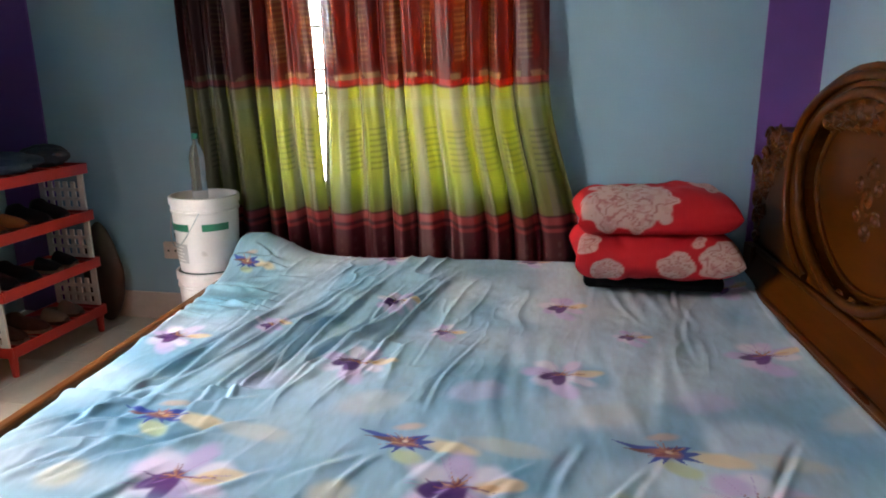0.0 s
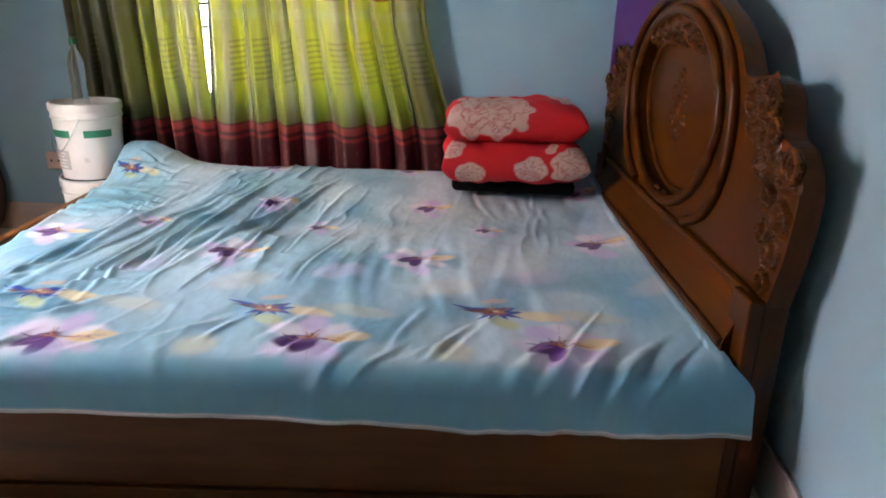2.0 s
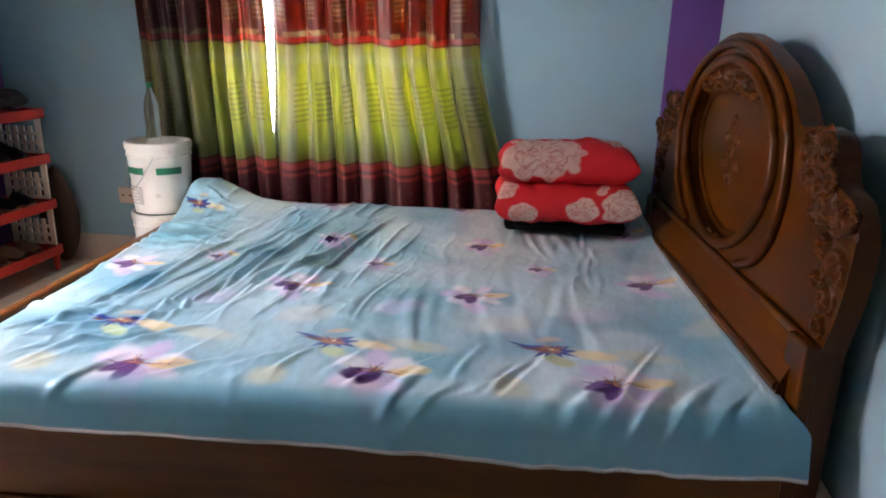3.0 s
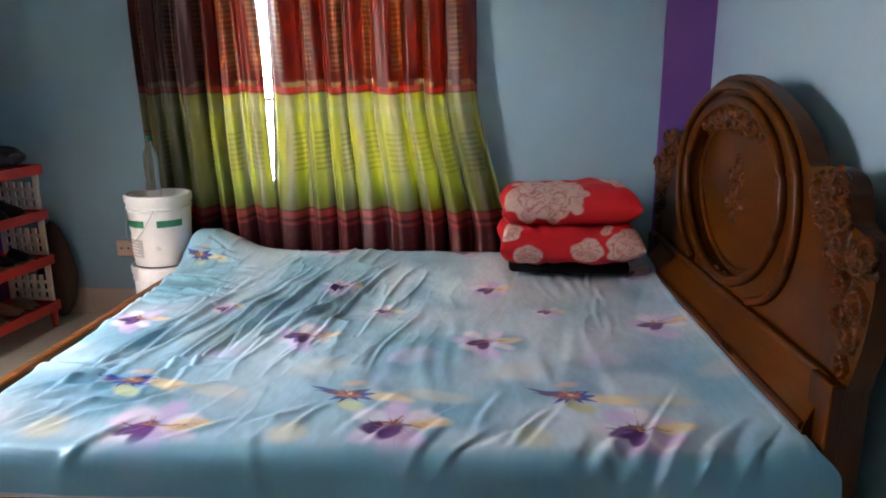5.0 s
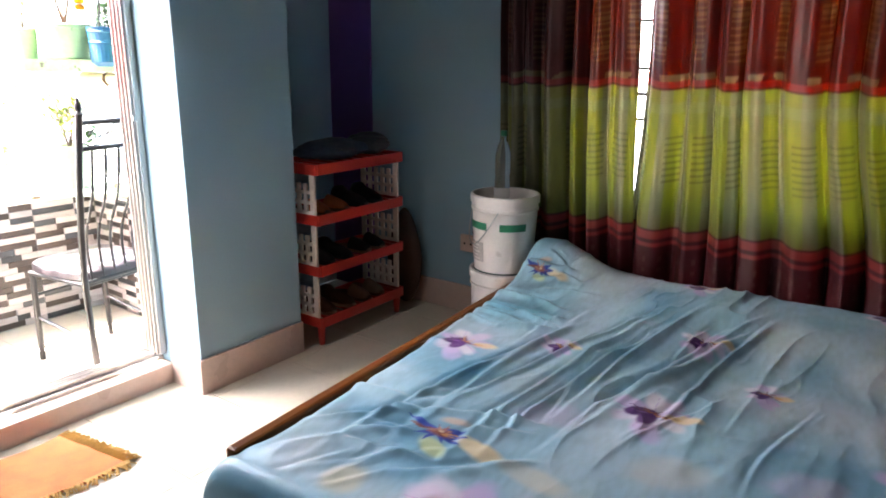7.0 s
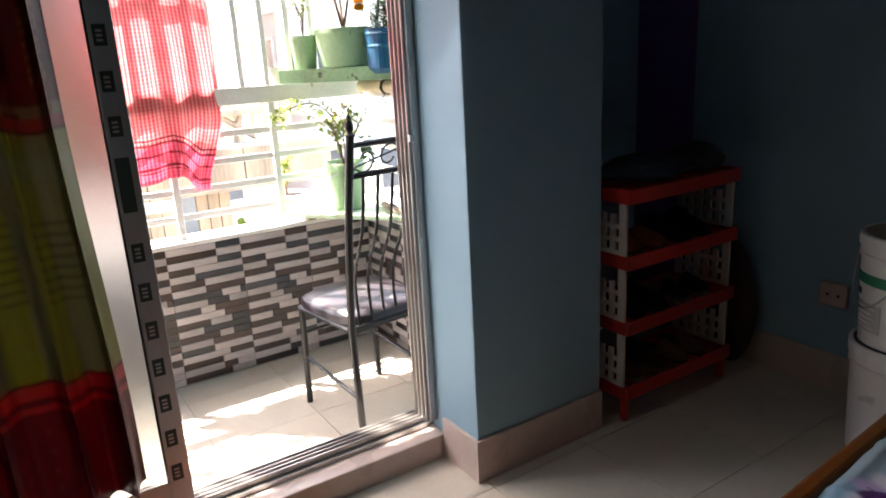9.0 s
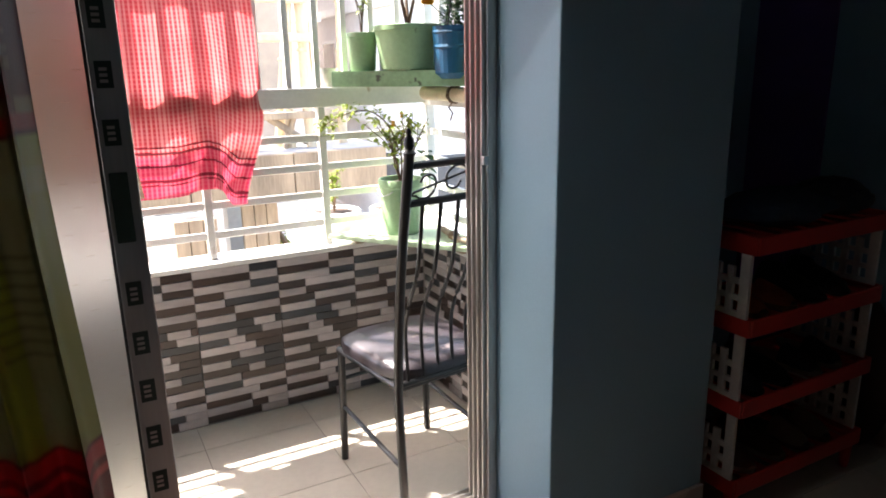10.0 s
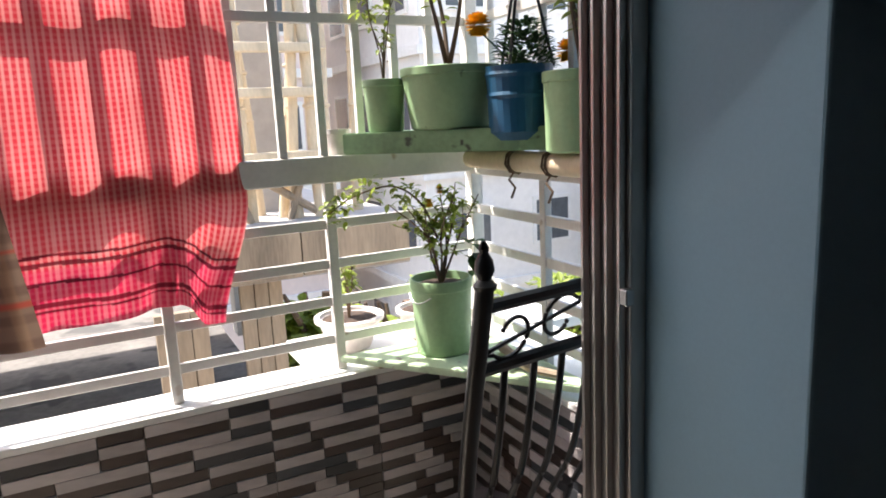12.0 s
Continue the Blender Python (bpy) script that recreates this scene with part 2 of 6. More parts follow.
def own(name, bm, material, label, category, smooth=False, group="", kind="", at=None):
    """A thing that is one mesh, with its origin at its base."""
    me = bpy.data.meshes.new(name)
    at = Vector(at) if at is not None else Vector()
    bmesh.ops.translate(bm, verts=bm.verts, vec=-at)
    if smooth:
        for f in bm.faces:
            f.smooth = True
        for e in bm.edges:
            if len(e.link_faces) == 2 and e.calc_face_angle() > 0.7:
                e.smooth = False
    bm.to_mesh(me)
    bm.free()
    me.materials.append(material)
    ob = new(name, me)
    ob.location = at
    BASE[ob] = at
    return tagged(ob, label, category, group, kind)


def structure(name, bm, material, label="", category="", smooth=False):
    return own(name, bm, material, label, category, smooth, kind="structure")


def box(bm, x0, x1, y0, y1, z0, z1, bevel=0.0):
    b = bmesh.new()
    r = bmesh.ops.create_cube(b, size=1)
    for v in r["verts"]:
        v.co = Vector(((x0 + x1) / 2 + v.co.x * (x1 - x0), (y0 + y1) / 2 + v.co.y * (y1 - y0), (z0 + z1) / 2 + v.co.z * (z1 - z0)))
    if bevel:
        bmesh.ops.bevel(b, geom=b.edges[:], offset=bevel, segments=2, profile=0.5, affect="EDGES")
    return join(bm, b)


def join(bm, b):
    start = {}
    for v in b.verts:
        start[v] = bm.verts.new(v.co)
    for f in b.faces:
        try:
            bm.faces.new([start[v] for v in f.verts])
        except ValueError:
            pass
    b.free()
    return bm


def cube(x0, x1, y0, y1, z0, z1, bevel=0.0):
    return box(bmesh.new(), x0, x1, y0, y1, z0, z1, bevel)


def lathe(bm, centre, profile, n=28, axis=None, squash=(1, 1)):
    """Turns (radius, height) pairs round the upright through centre."""
    rings = []
    for r, h in profile:
        rings.append([bm.verts.new((centre[0] + r * squash[0] * math.cos(2 * math.pi * i / n), centre[1] + r * squash[1] * math.sin(2 * math.pi * i / n), centre[2] + h)) for i in range(n)])
    for a, b in zip(rings, rings[1:]):
        for i in range(n):
            bm.faces.new((a[i], a[(i + 1) % n], b[(i + 1) % n], b[i]))
    bm.faces.new(list(reversed(rings[0])))
    bm.faces.new(rings[-1])
    return bm


def tube(bm, pts, radius, n=8, taper=1.0):
    """A rod along points."""
    pts = [Vector(p) for p in pts]
    rings = []
    for i, p in enumerate(pts):
        d = (pts[min(i + 1, len(pts) - 1)] - pts[max(i - 1, 0)]).normalized()
        side = d.cross(Vector((0.13, 0.31, 0.94)) if abs(d.z) < 0.9 else Vector((1, 0.1, 0))).normalized()
        up = side.cross(d)
        r = radius * (1 + (taper - 1) * i / max(1, len(pts) - 1))
        rings.append([bm.verts.new(p + r * (math.cos(2 * math.pi * k / n) * side + math.sin(2 * math.pi * k / n) * up)) for k in range(n)])
    for a, b in zip(rings, rings[1:]):
        for k in range(n):
            bm.faces.new((a[k], a[(k + 1) % n], b[(k + 1) % n], b[k]))
    bm.faces.new(list(reversed(rings[0])))
    bm.faces.new(rings[-1])
    return bm


def lattice(bm, us, vs, solid, place, thick):
    """A plate in one piece with holes: cells of a grid that are solid, given a thickness."""
    grid, faces = {}, []
    for i in range(len(us) - 1):
        for j in range(len(vs) - 1):
            if solid(i, j):
                ring = []
                for a, b in ((i, j), (i + 1, j), (i + 1, j + 1), (i, j + 1)):
                    if (a, b) not in grid:
                        grid[a, b] = bm.verts.new(place(us[a], vs[b]))
                    ring.append(grid[a, b])
                faces.append(bm.faces.new(ring))
    bmesh.ops.recalc_face_normals(bm, faces=faces)
    bmesh.ops.solidify(bm, geom=faces, thickness=thick)
    return bm


def smooth_line(pts, steps=6):
    """A Catmull-Rom curve through points."""
    pts = [Vector(p) for p in pts]
    ext = [2 * pts[0] - pts[1]] + pts + [2 * pts[-1] - pts[-2]]
    out = []
    for i in range(1, len(ext) - 2):
        a, b, c, d = ext[i - 1:i + 3]
        for s in range(steps):
            t = s / steps
            out.append(0.5 * (2 * b + (c - a) * t + (2 * a - 5 * b + 4 * c - d) * t * t + (3 * b - a - 3 * c + d) * t ** 3))
    return out + [pts[-1]]


def slab_outline(bm, outline, x0, x1):
    """An outline in (y, z) made solid between x0 and x1."""
    a = [bm.verts.new((x0, y, z)) for y, z in outline]
    b = [bm.verts.new((x1, y, z)) for y, z in outline]
    bm.faces.new(a)
    bm.faces.new(list(reversed(b)))
    n = len(a)
    for i in range(n):
        bm.faces.new((a[i], b[i], b[(i + 1) % n], a[(i + 1) % n]))
    bmesh.ops.recalc_face_normals(bm, faces=bm.faces[:])
    return bm


def vnoise(x, y, scale, seed):
    """Smooth value noise on numpy arrays, 0 to 1."""
    g = np.random.RandomState(seed).rand(64, 64)
    x, y = x * scale + 100, y * scale + 100
    i, j = np.floor(x).astype(int), np.floor(y).astype(int)
    u, v = x - i, y - j
    u, v = u * u * (3 - 2 * u), v * v * (3 - 2 * v)
    i, j = i % 64, j % 64
    i2, j2 = (i + 1) % 64, (j + 1) % 64
    return (g[i, j] * (1 - u) + g[i2, j] * u) * (1 - v) + (g[i, j2] * (1 - u) + g[i2, j2] * u) * v


def fabric(name, P, C, material, at, label, category, group="", parent=None):
    """A cloth from an array of places (rows, columns, 3) and one of printed colours."""
    h, w, _ = P.shape
    at = Vector(at)
    idx = np.arange(h * w).reshape(h, w)
    quads = np.stack([idx[:-1, :-1], idx[:-1, 1:], idx[1:, 1:], idx[1:, :-1]], -1).reshape(-1, 4)
    me = bpy.data.meshes.new(name)
    me.vertices.add(h * w)
    me.vertices.foreach_set("co", (P - np.array(at)).reshape(-1))
    me.loops.add(quads.size)
    me.polygons.add(len(quads))
    me.loops.foreach_set("vertex_index", quads.reshape(-1))
    me.polygons.foreach_set("loop_start", np.arange(0, quads.size, 4))
    me.update(calc_edges=True)
    me.polygons.foreach_set("use_smooth", np.ones(len(quads), dtype=bool))
    col = me.color_attributes.new("print", "FLOAT_COLOR", "POINT")
    col.data.foreach_set("color", np.concatenate([C, np.ones((h, w, 1))], -1).reshape(-1))
    me.materials.append(material)
    me.validate()
    ob = new(name, me)
    if parent:
        ob.parent = parent
    else:
        ob.location = at
    BASE[ob] = at
    return tagged(ob, label, category, group)


def over(C, mask, col):
    """Lays a colour over a print where the mask (0 to 1) says."""
    m = np.clip(mask, 0, 1)[..., None]
    return C * (1 - m) + np.array(col) * m


def step(a, b, x):
    t = np.clip((x - a) / (b - a), 0, 1)
    return t * t * (3 - 2 * t)


# ---- the room ----
def wall_with_hole(name, x0, x1, y0, y1, hole, label, along="y"):
    """A wall from floor to ceiling with one opening (a, b, z0, z1) through it."""
    a, b, z0, z1 = hole
    bm = bmesh.new()
    if along == "y":
        box(bm, x0, x1, y0, a, 0, CEIL)
        if y1 > b:
            box(bm, x0, x1, b, y1, 0, CEIL)
        box(bm, x0, x1, a, b, z1, CEIL)
        if z0 > 0:
            box(bm, x0, x1, a, b, 0, z0)
    else:
        box(bm, x0, a, y0, y1, 0, CEIL), box(bm, b, x1, y0, y1, 0, CEIL)
        box(bm, a, b, y0, y1, z1, CEIL)
        if z0 > 0:
            box(bm, a, b, y0, y1, 0, z0)
    return structure(name, bm, PAINT, label, "wall")


WIN = (-1.88, -0.62, 0.72, 2.02)
wall_with_hole("wall_north", ALCOVE - 0.13, EAST + 0.13, NORTH, NORTH + 0.14, WIN, "light blue painted wall with a curtained window", "x")
structure("wall_east", cube(EAST, EAST + 0.13, SOUTH, NORTH, 0, CEIL), PAINT, "pale blue painted wall behind the bed", "wall")
structure("wall_south", cube(ALCOVE, EAST + 0.13, SOUTH - 0.13, SOUTH, 0, CEIL), PAINT, "plain blue painted wall", "wall")
wall_with_hole("wall_west", -3.13, -2.97, SOUTH, PIER_S, (DOOR_S, PIER_S, 0, 2.08), "blue painted wall with a balcony door")
structure("pier", cube(-3.13, PIER_X, PIER_S, PIER_N, 0, CEIL, 0.004), PAINT, "blue painted pier beside the balcony door", "wall")
structure("wall_alcove", cube(ALCOVE - 0.13, ALCOVE, PIER_N - 0.13, NORTH, 0, CEIL), PAINT, "blue painted wall of the corner alcove", "wall")
structure("wall_alcove_return", cube(ALCOVE, -3.131, PIER_N - 0.13, PIER_N, 0, CEIL), PAINT, "blue painted return of the corner alcove", "wall")
structure("corner_strip_west", cube(ALCOVE, -3.115, NORTH - 0.012, NORTH, 0, CEIL), PURPLE, "purple painted band in the room corner", "wall")
structure("corner_strip_east", cube(0.345, EAST, NORTH - 0.012, NORTH, 0, CEIL), PURPLE, "purple painted band in the room corner", "wall")
structure("ceiling", cube(ALCOVE - 0.13, EAST + 0.13, SOUTH - 0.13, NORTH + 0.14, CEIL, CEIL + 0.15), WHITE, "white painted ceiling", "ceiling")
bm = cube(-3.13, EAST, SOUTH, NORTH, -0.16, -0.004)
box(bm, ALCOVE, -3.13, PIER_N, NORTH, -0.16, -0.004)
floor = structure("floor", bm, GROUT, "cream glazed tile floor", "floor")
TILE_CACHE = {}


def tile_piece(parent, name, x0, x1, y0, y1, z0, z1, material, bevel=0.0015):
    """One piece of a surface; alike pieces share their mesh."""
    key = (round(x1 - x0, 4), round(y1 - y0, 4), round(z1 - z0, 4), material.name)
    if key not in TILE_CACHE:
        b = cube(-(x1 - x0) / 2, (x1 - x0) / 2, -(y1 - y0) / 2, (y1 - y0) / 2, -(z1 - z0) / 2, (z1 - z0) / 2)
        if bevel:
            bmesh.ops.bevel(b, geom=b.edges[:], offset=bevel, segments=1, affect="EDGES")
        me = bpy.data.meshes.new(name)
        b.to_mesh(me)
        b.free()
        me.materials.append(material)
        TILE_CACHE[key] = me
    ob = new(name, TILE_CACHE[key])
    ob.parent = parent
    ob.location = Vector(((x0 + x1) / 2, (y0 + y1) / 2, (z0 + z1) / 2)) - BASE.get(parent, Vector())
    return ob


# skirting along the walls that show
bm = cube(PIER_X, PIER_X + 0.012, PIER_S - 0.012, PIER_N, 0, 0.148, 0.002)
box(bm, -2.97, PIER_X, PIER_S - 0.012, PIER_S, 0, 0.148, 0.002)
structure("baseboard_pier", bm, SKIRT, "pinkish beige tile skirting round the pier", "baseboard")
structure("baseboard_north", cube(-3.115, 0.345, NORTH - 0.012, NORTH, 0, 0.148, 0.002), SKIRT, "pinkish beige tile skirting", "baseboard")
structure("baseboard_east", cube(EAST - 0.012, EAST, SOUTH, NORTH - 0.013, 0, 0.148, 0.002), SKIRT, "pinkish beige tile skirting", "baseboard")

# ---- window and curtains ----
window = thing("window_1", ((WIN[0] + WIN[1]) / 2, NORTH + 0.06, WIN[2]), "aluminium sliding window with iron bars, behind curtains", "window")
window["kind"] = "structure"
bm = bmesh.new()
for x0, x1, z0, z1 in ((WIN[0], WIN[0] + 0.04, WIN[2], WIN[3]), (WIN[1] - 0.04, WIN[1], WIN[2], WIN[3]), (-1.345, -1.295, WIN[2] + 0.04, WIN[3] - 0.04),
                       (WIN[0] + 0.04, WIN[1] - 0.04, WIN[2], WIN[2] + 0.04), (WIN[0] + 0.04, WIN[1] - 0.04, WIN[3] - 0.04, WIN[3])):
    box(bm, x0, x1, NORTH + 0.04, NORTH + 0.08, z0, z1, 0.003)
part("window_frame", bm, ALU, window)
for x0, x1 in ((WIN[0] + 0.04, -1.345), (-1.295, WIN[1] - 0.04)):
    pane = part("pane", cube(x0, x1, NORTH + 0.057, NORTH + 0.062, WIN[2] + 0.04, WIN[3] - 0.04), CLEAR, window)
    pane.visible_shadow = False
for z in (1.06, 1.17, 1.28, 1.48, 1.68, 1.88):
    part("iron_bar", cube(WIN[0], WIN[1], NORTH + 0.105, NORTH + 0.117, z, z + 0.014), BLACK_IRON, window)


def curtain_print(U, Z, seed):
    """Bands from hem to head: maroon hem, red line, olive band with woven dashes, red line, brown-red top with rows of woven marks."""
    n1, n2 = vnoise(U, Z, 7, seed), vnoise(U * 6, Z, 14, seed + 1)
    C = np.ones(U.shape + (3,)) * np.array((0.125, 0.008, 0.005))
    C = over(C, 0.55 * n2, (0.060, 0.004, 0.003))
    marks = (np.abs(np.mod(U, 0.21) - 0.10) < 0.035) & (np.mod(Z, 0.024) < 0.010) & (Z > 1.31)
    C = over(C, 0.6 * marks, (0.27, 0.15, 0.07))
    C = over(C, (np.abs(Z - 1.258) < 0.012) * (vnoise(U, Z, 22, seed + 4) > 0.45) * 0.6, (0.36, 0.27, 0.13))
    C = over(C, (np.abs(Z - 1.233) < 0.014) * 1.0, (0.33, 0.012, 0.010))
    olive = (Z < 1.208) & (Z > 0.642)
    C = over(C, olive * 1.0, (0.33, 0.31, 0.045))
    # tan stripes colour in the look of olive folds that lack backlight
    C = over(C, olive * (np.mod(U, 0.125) < 0.050) * 0.8, (0.30, 0.25, 0.15))
    C = over(C, olive * 0.35 * n2, (0.20, 0.19, 0.055))
    dash = olive & (np.abs(Z - 0.935) < 0.10) & (np.mod(Z, 0.026) < 0.010) & (np.abs(np.mod(U + 0.05, 0.17) - 0.085) < 0.045)
    C = over(C, dash * 0.7, (0.11, 0.10, 0.03))
    C = over(C, olive * (np.abs(Z - 1.14) < 0.02) * 0.4, (0.34, 0.32, 0.18))
    C = over(C, (Z <= 0.642) * 1.0, (0.17, 0.003, 0.007))
    C = over(C, (np.abs(Z - 0.614) < 0.016) * 1.0 + (np.abs(Z - 0.575) < 0.010) * 1.0, (0.56, 0.010, 0.012))
    C = over(C, (Z < 0.55) * (np.mod(U, 0.06) < 0.012) * (np.mod(Z, 0.05) < 0.02) * 0.35, (0.30, 0.14, 0.12))
    return C


def hang(name, a, b, z0, z1, depth, folds, label, group, flare=0.0, axis="x", seed=0, lean=0.0, parent=None, n_cols=420, bunch=0.0):
    """A pleated curtain between a and b along x (or y) at the given depth."""
    rows, cols = 230, n_cols
    s = np.linspace(0, 1, cols)[None, :] * np.ones((rows, 1))
    Z = np.linspace(z0, z1, rows)[:, None] * np.ones((1, cols))
    low = step(1.25, 0.45, Z)
    wob = 0.16 * np.sin(2 * math.pi * s * 2.3 + seed)
    ph = 2 * math.pi * (s * folds + wob)
    amp = 0.026 + 0.012 * low + 0.008 * np.sin(9 * s + seed)
    off = amp * np.sin(ph) + 0.006 * np.sin(2.7 * ph + 3 * Z)
    along = a + (b - a) * s + flare * low * (s - 0.1) + 0.010 * np.cos(ph) + lean * (Z - 1.25) * s
    if bunch:
        along = along + bunch * low * np.sin(math.pi * s)
    off = off + 0.012 * np.sin(5 * Z + 4 * s + seed)
    U = s * (b - a) * 1.45
    zz = Z + 0.006 * np.sin(ph * 0.5 + seed) + 0.004 * np.sin(ph)
    P = np.stack([along, depth + off, zz] if axis == "x" else [depth + off, along, zz], -1)
    return fabric(name, P, curtain_print(U, Z, seed), CURTAIN, (a, depth, z0) if axis == "x" else (depth, a, z0), label, "curtain", group, parent)


WINDOW_CURTAIN = "pleated satin curtain, maroon with an olive-yellow band, hanging at the window"
hang("curtain", -2.255, -1.590, 0.33, 2.28, NORTH - 0.085, 6.2, WINDOW_CURTAIN, "window curtains", lean=-0.05, seed=3)
hang("curtain", -1.560, -0.52, 0.33, 2.28, NORTH - 0.085, 8.4, WINDOW_CURTAIN, "window curtains", flare=0.16, lean=-0.02, seed=8, n_cols=520)
rod = thing("curtain_rod", (-1.4, NORTH - 0.085, 2.28), "steel curtain rod over the window", "curtain rod")
part("rod", tube(bmesh.new(), [(-2.42, NORTH - 0.085, 2.29), (-0.42, NORTH - 0.085, 2.29)], 0.011), STEEL, rod, smooth=True)
for x in (-2.36, -0.48):
    part("bracket", cube(x - 0.012, x + 0.012, NORTH - 0.1, NORTH, 2.27, 2.31, 0.003), STEEL, rod)

# ---- the bed ----
# the bed stands a little askew: built square here, then turned as a whole
BED_W, BED_E, BED_S, BED_N = -1.93, 0.31, 1.625, 3.47
TURN = Matrix.Translation((-1.93, 3.05, 0)) @ Matrix.Rotation(radians(4.0), 4, "Z") @ Matrix.Translation((1.93, -3.05, 0))
bed = thing("bed", (-0.8, 2.57, 0.0), "varnished teak bed with a carved arched headboard", "bed")
bm = cube(BED_W + 0.06, 0.322, BED_S, BED_S + 0.032, 0.03, 0.335, 0.006)
part("side_rail", bm, TEAK_X, bed)
part("side_rail", cube(BED_W + 0.06, BED_E, BED_N - 0.035, BED_N, 0.03, 0.335, 0.006), TEAK_X, bed)
part("skirting_board", cube(BED_W + 0.06, BED_E, BED_S - 0.012, BED_S, 0.0, 0.045, 0.004), TEAK_X, bed)
part("foot_rail", cube(BED_W + 0.004, BED_W + 0.045, BED_S + 0.040, BED_N + 0.005, 0.03, 0.393, 0.010), TEAK_Y_LIT, bed)
part("slat_base", cube(BED_W + 0.045, BED_E, BED_S + 0.035, BED_N - 0.035, 0.20, 0.235), TEAK, bed)
for x in (BED_W - 0.004, ):
    for y in (BED_S + 0.03, BED_N - 0.03):
        part("leg", cube(x, x + 0.06, y - 0.035, y + 0.035, 0.0, 0.300, 0.006), TEAK_V, bed)

TEAK_CARVED = mat("carved_teak", (0.090, 0.025, 0.0018), 0.36, var=0.35, scale=20, fine=90, bump=0.1, second=(0.025, 0.006, 0.0006))
TEAK_CARVED.node_tree.nodes["Principled BSDF"].inputs["Specular IOR Level"].default_value = 0.16

# headboard: a low base, shoulders with carved scrolls and a tall arch
HX, HC = 0.362, 2.50
half = [(0.90, 0.56), (0.935, 0.67), (0.95, 0.76), (0.95, 0.845), (0.90, 0.915), (0.84, 0.935), (0.815, 0.955), (0.80, 1.00), (0.765, 1.042), (0.70, 1.056),
        (0.62, 1.044), (0.575, 1.052), (0.51, 1.117), (0.42, 1.172), (0.32, 1.213), (0.20, 1.252), (0.10, 1.273)]
right = smooth_line([(0, -0.95 * y, z) for y, z in half], 4)
curve = [(v.y, v.z) for v in right] + [(0.0, 1.280)]
outline = [(HC - 0.855, 0.0)] + [(HC + y, z) for y, z in curve] + [(HC - y, z) for y, z in reversed(curve[:-1])] + [(HC + 0.855, 0.0)]
OVAL_Y, OVAL_Z, OVAL_C = 0.425, 0.292, 0.897


def oval(k, wide=1.0):
    """A point of the egg-shaped opening, narrower towards its foot."""
    a = -0.5 * math.pi + 2 * math.pi * k / 64
    return HC + wide * OVAL_Y * math.cos(a) * (1 - 0.12 * max(0, -math.sin(a))), OVAL_C + wide * OVAL_Z * math.sin(a)


# a deep front board with the opening cut through it, on a back board that carries the panel
bm = bmesh.new()
loops = [[bm.verts.new((HX, y, z)) for y, z in outline], [bm.verts.new((HX, *oval(k))) for k in range(64)]]
edges = [bm.edges.new((lp[i], lp[(i + 1) % len(lp)])) for lp in loops for i in range(len(lp))]
bmesh.ops.triangle_fill(bm, use_beauty=True, use_dissolve=False, edges=edges)
front = bm.faces[:]
grown = bmesh.ops.extrude_face_region(bm, geom=front)
for v in grown["geom"]:
    if isinstance(v, bmesh.types.BMVert):
        v.co.x += 0.042
bmesh.ops.recalc_face_normals(bm, faces=bm.faces[:])
headboard = part("headboard", bm, TEAK_V, bed, "carved arched teak headboard")
part("back_board", slab_outline(bmesh.new(), [(HC + (y - HC) * 0.985, z * 0.992) for y, z in outline], HX + 0.043, HX + 0.062), TEAK_V, headboard)
# raised mouldings round the opening and along the arch
hoop = [(HX - 0.006, *oval(k, 1.03)) for k in range(65)]
part("oval_moulding", tube(bmesh.new(), hoop, 0.018, 10), TEAK_V, headboard, smooth=True)
inner = [(HX + 0.040, *oval(k, 0.93)) for k in range(65)]
part("inner_moulding", tube(bmesh.new(), inner, 0.011, 8), TEAK_V, headboard, smooth=True)
bm = bmesh.new()
rings = [[bm.verts.new((HX + 0.043 - 0.020 * (1 - q * q), *oval(k, 0.92 * q))) for k in range(64)] for q in (1.0, 0.85, 0.65, 0.4, 0.15)]
for a, b in zip(rings, rings[1:]):
    for k in range(64):
        bm.faces.new((a[k], a[(k + 1) % 64], b[(k + 1) % 64], b[k]))
bm.faces.new(rings[-1])
bmesh.ops.recalc_face_normals(bm, faces=bm.faces[:])
part("oval_panel", bm, TEAK, headboard, smooth=True)
bow = smooth_line([(HX - 0.008, HC - w, z) for w, z in ((0.28, 0.592), (0.40, 0.640), (0.49, 0.725), (0.53, 0.83), (0.53, 0.94), (0.49, 1.045), (0.40, 1.130), (0.27, 1.195), (0.13, 1.235), (0.0, 1.247))], 5)
arch = bow + [(x, 2 * HC - y, z) for x, y, z in reversed(bow[:-1])]
part("arch_moulding", tube(bmesh.new(), arch, 0.015, 10), TEAK_V, headboard, smooth=True)


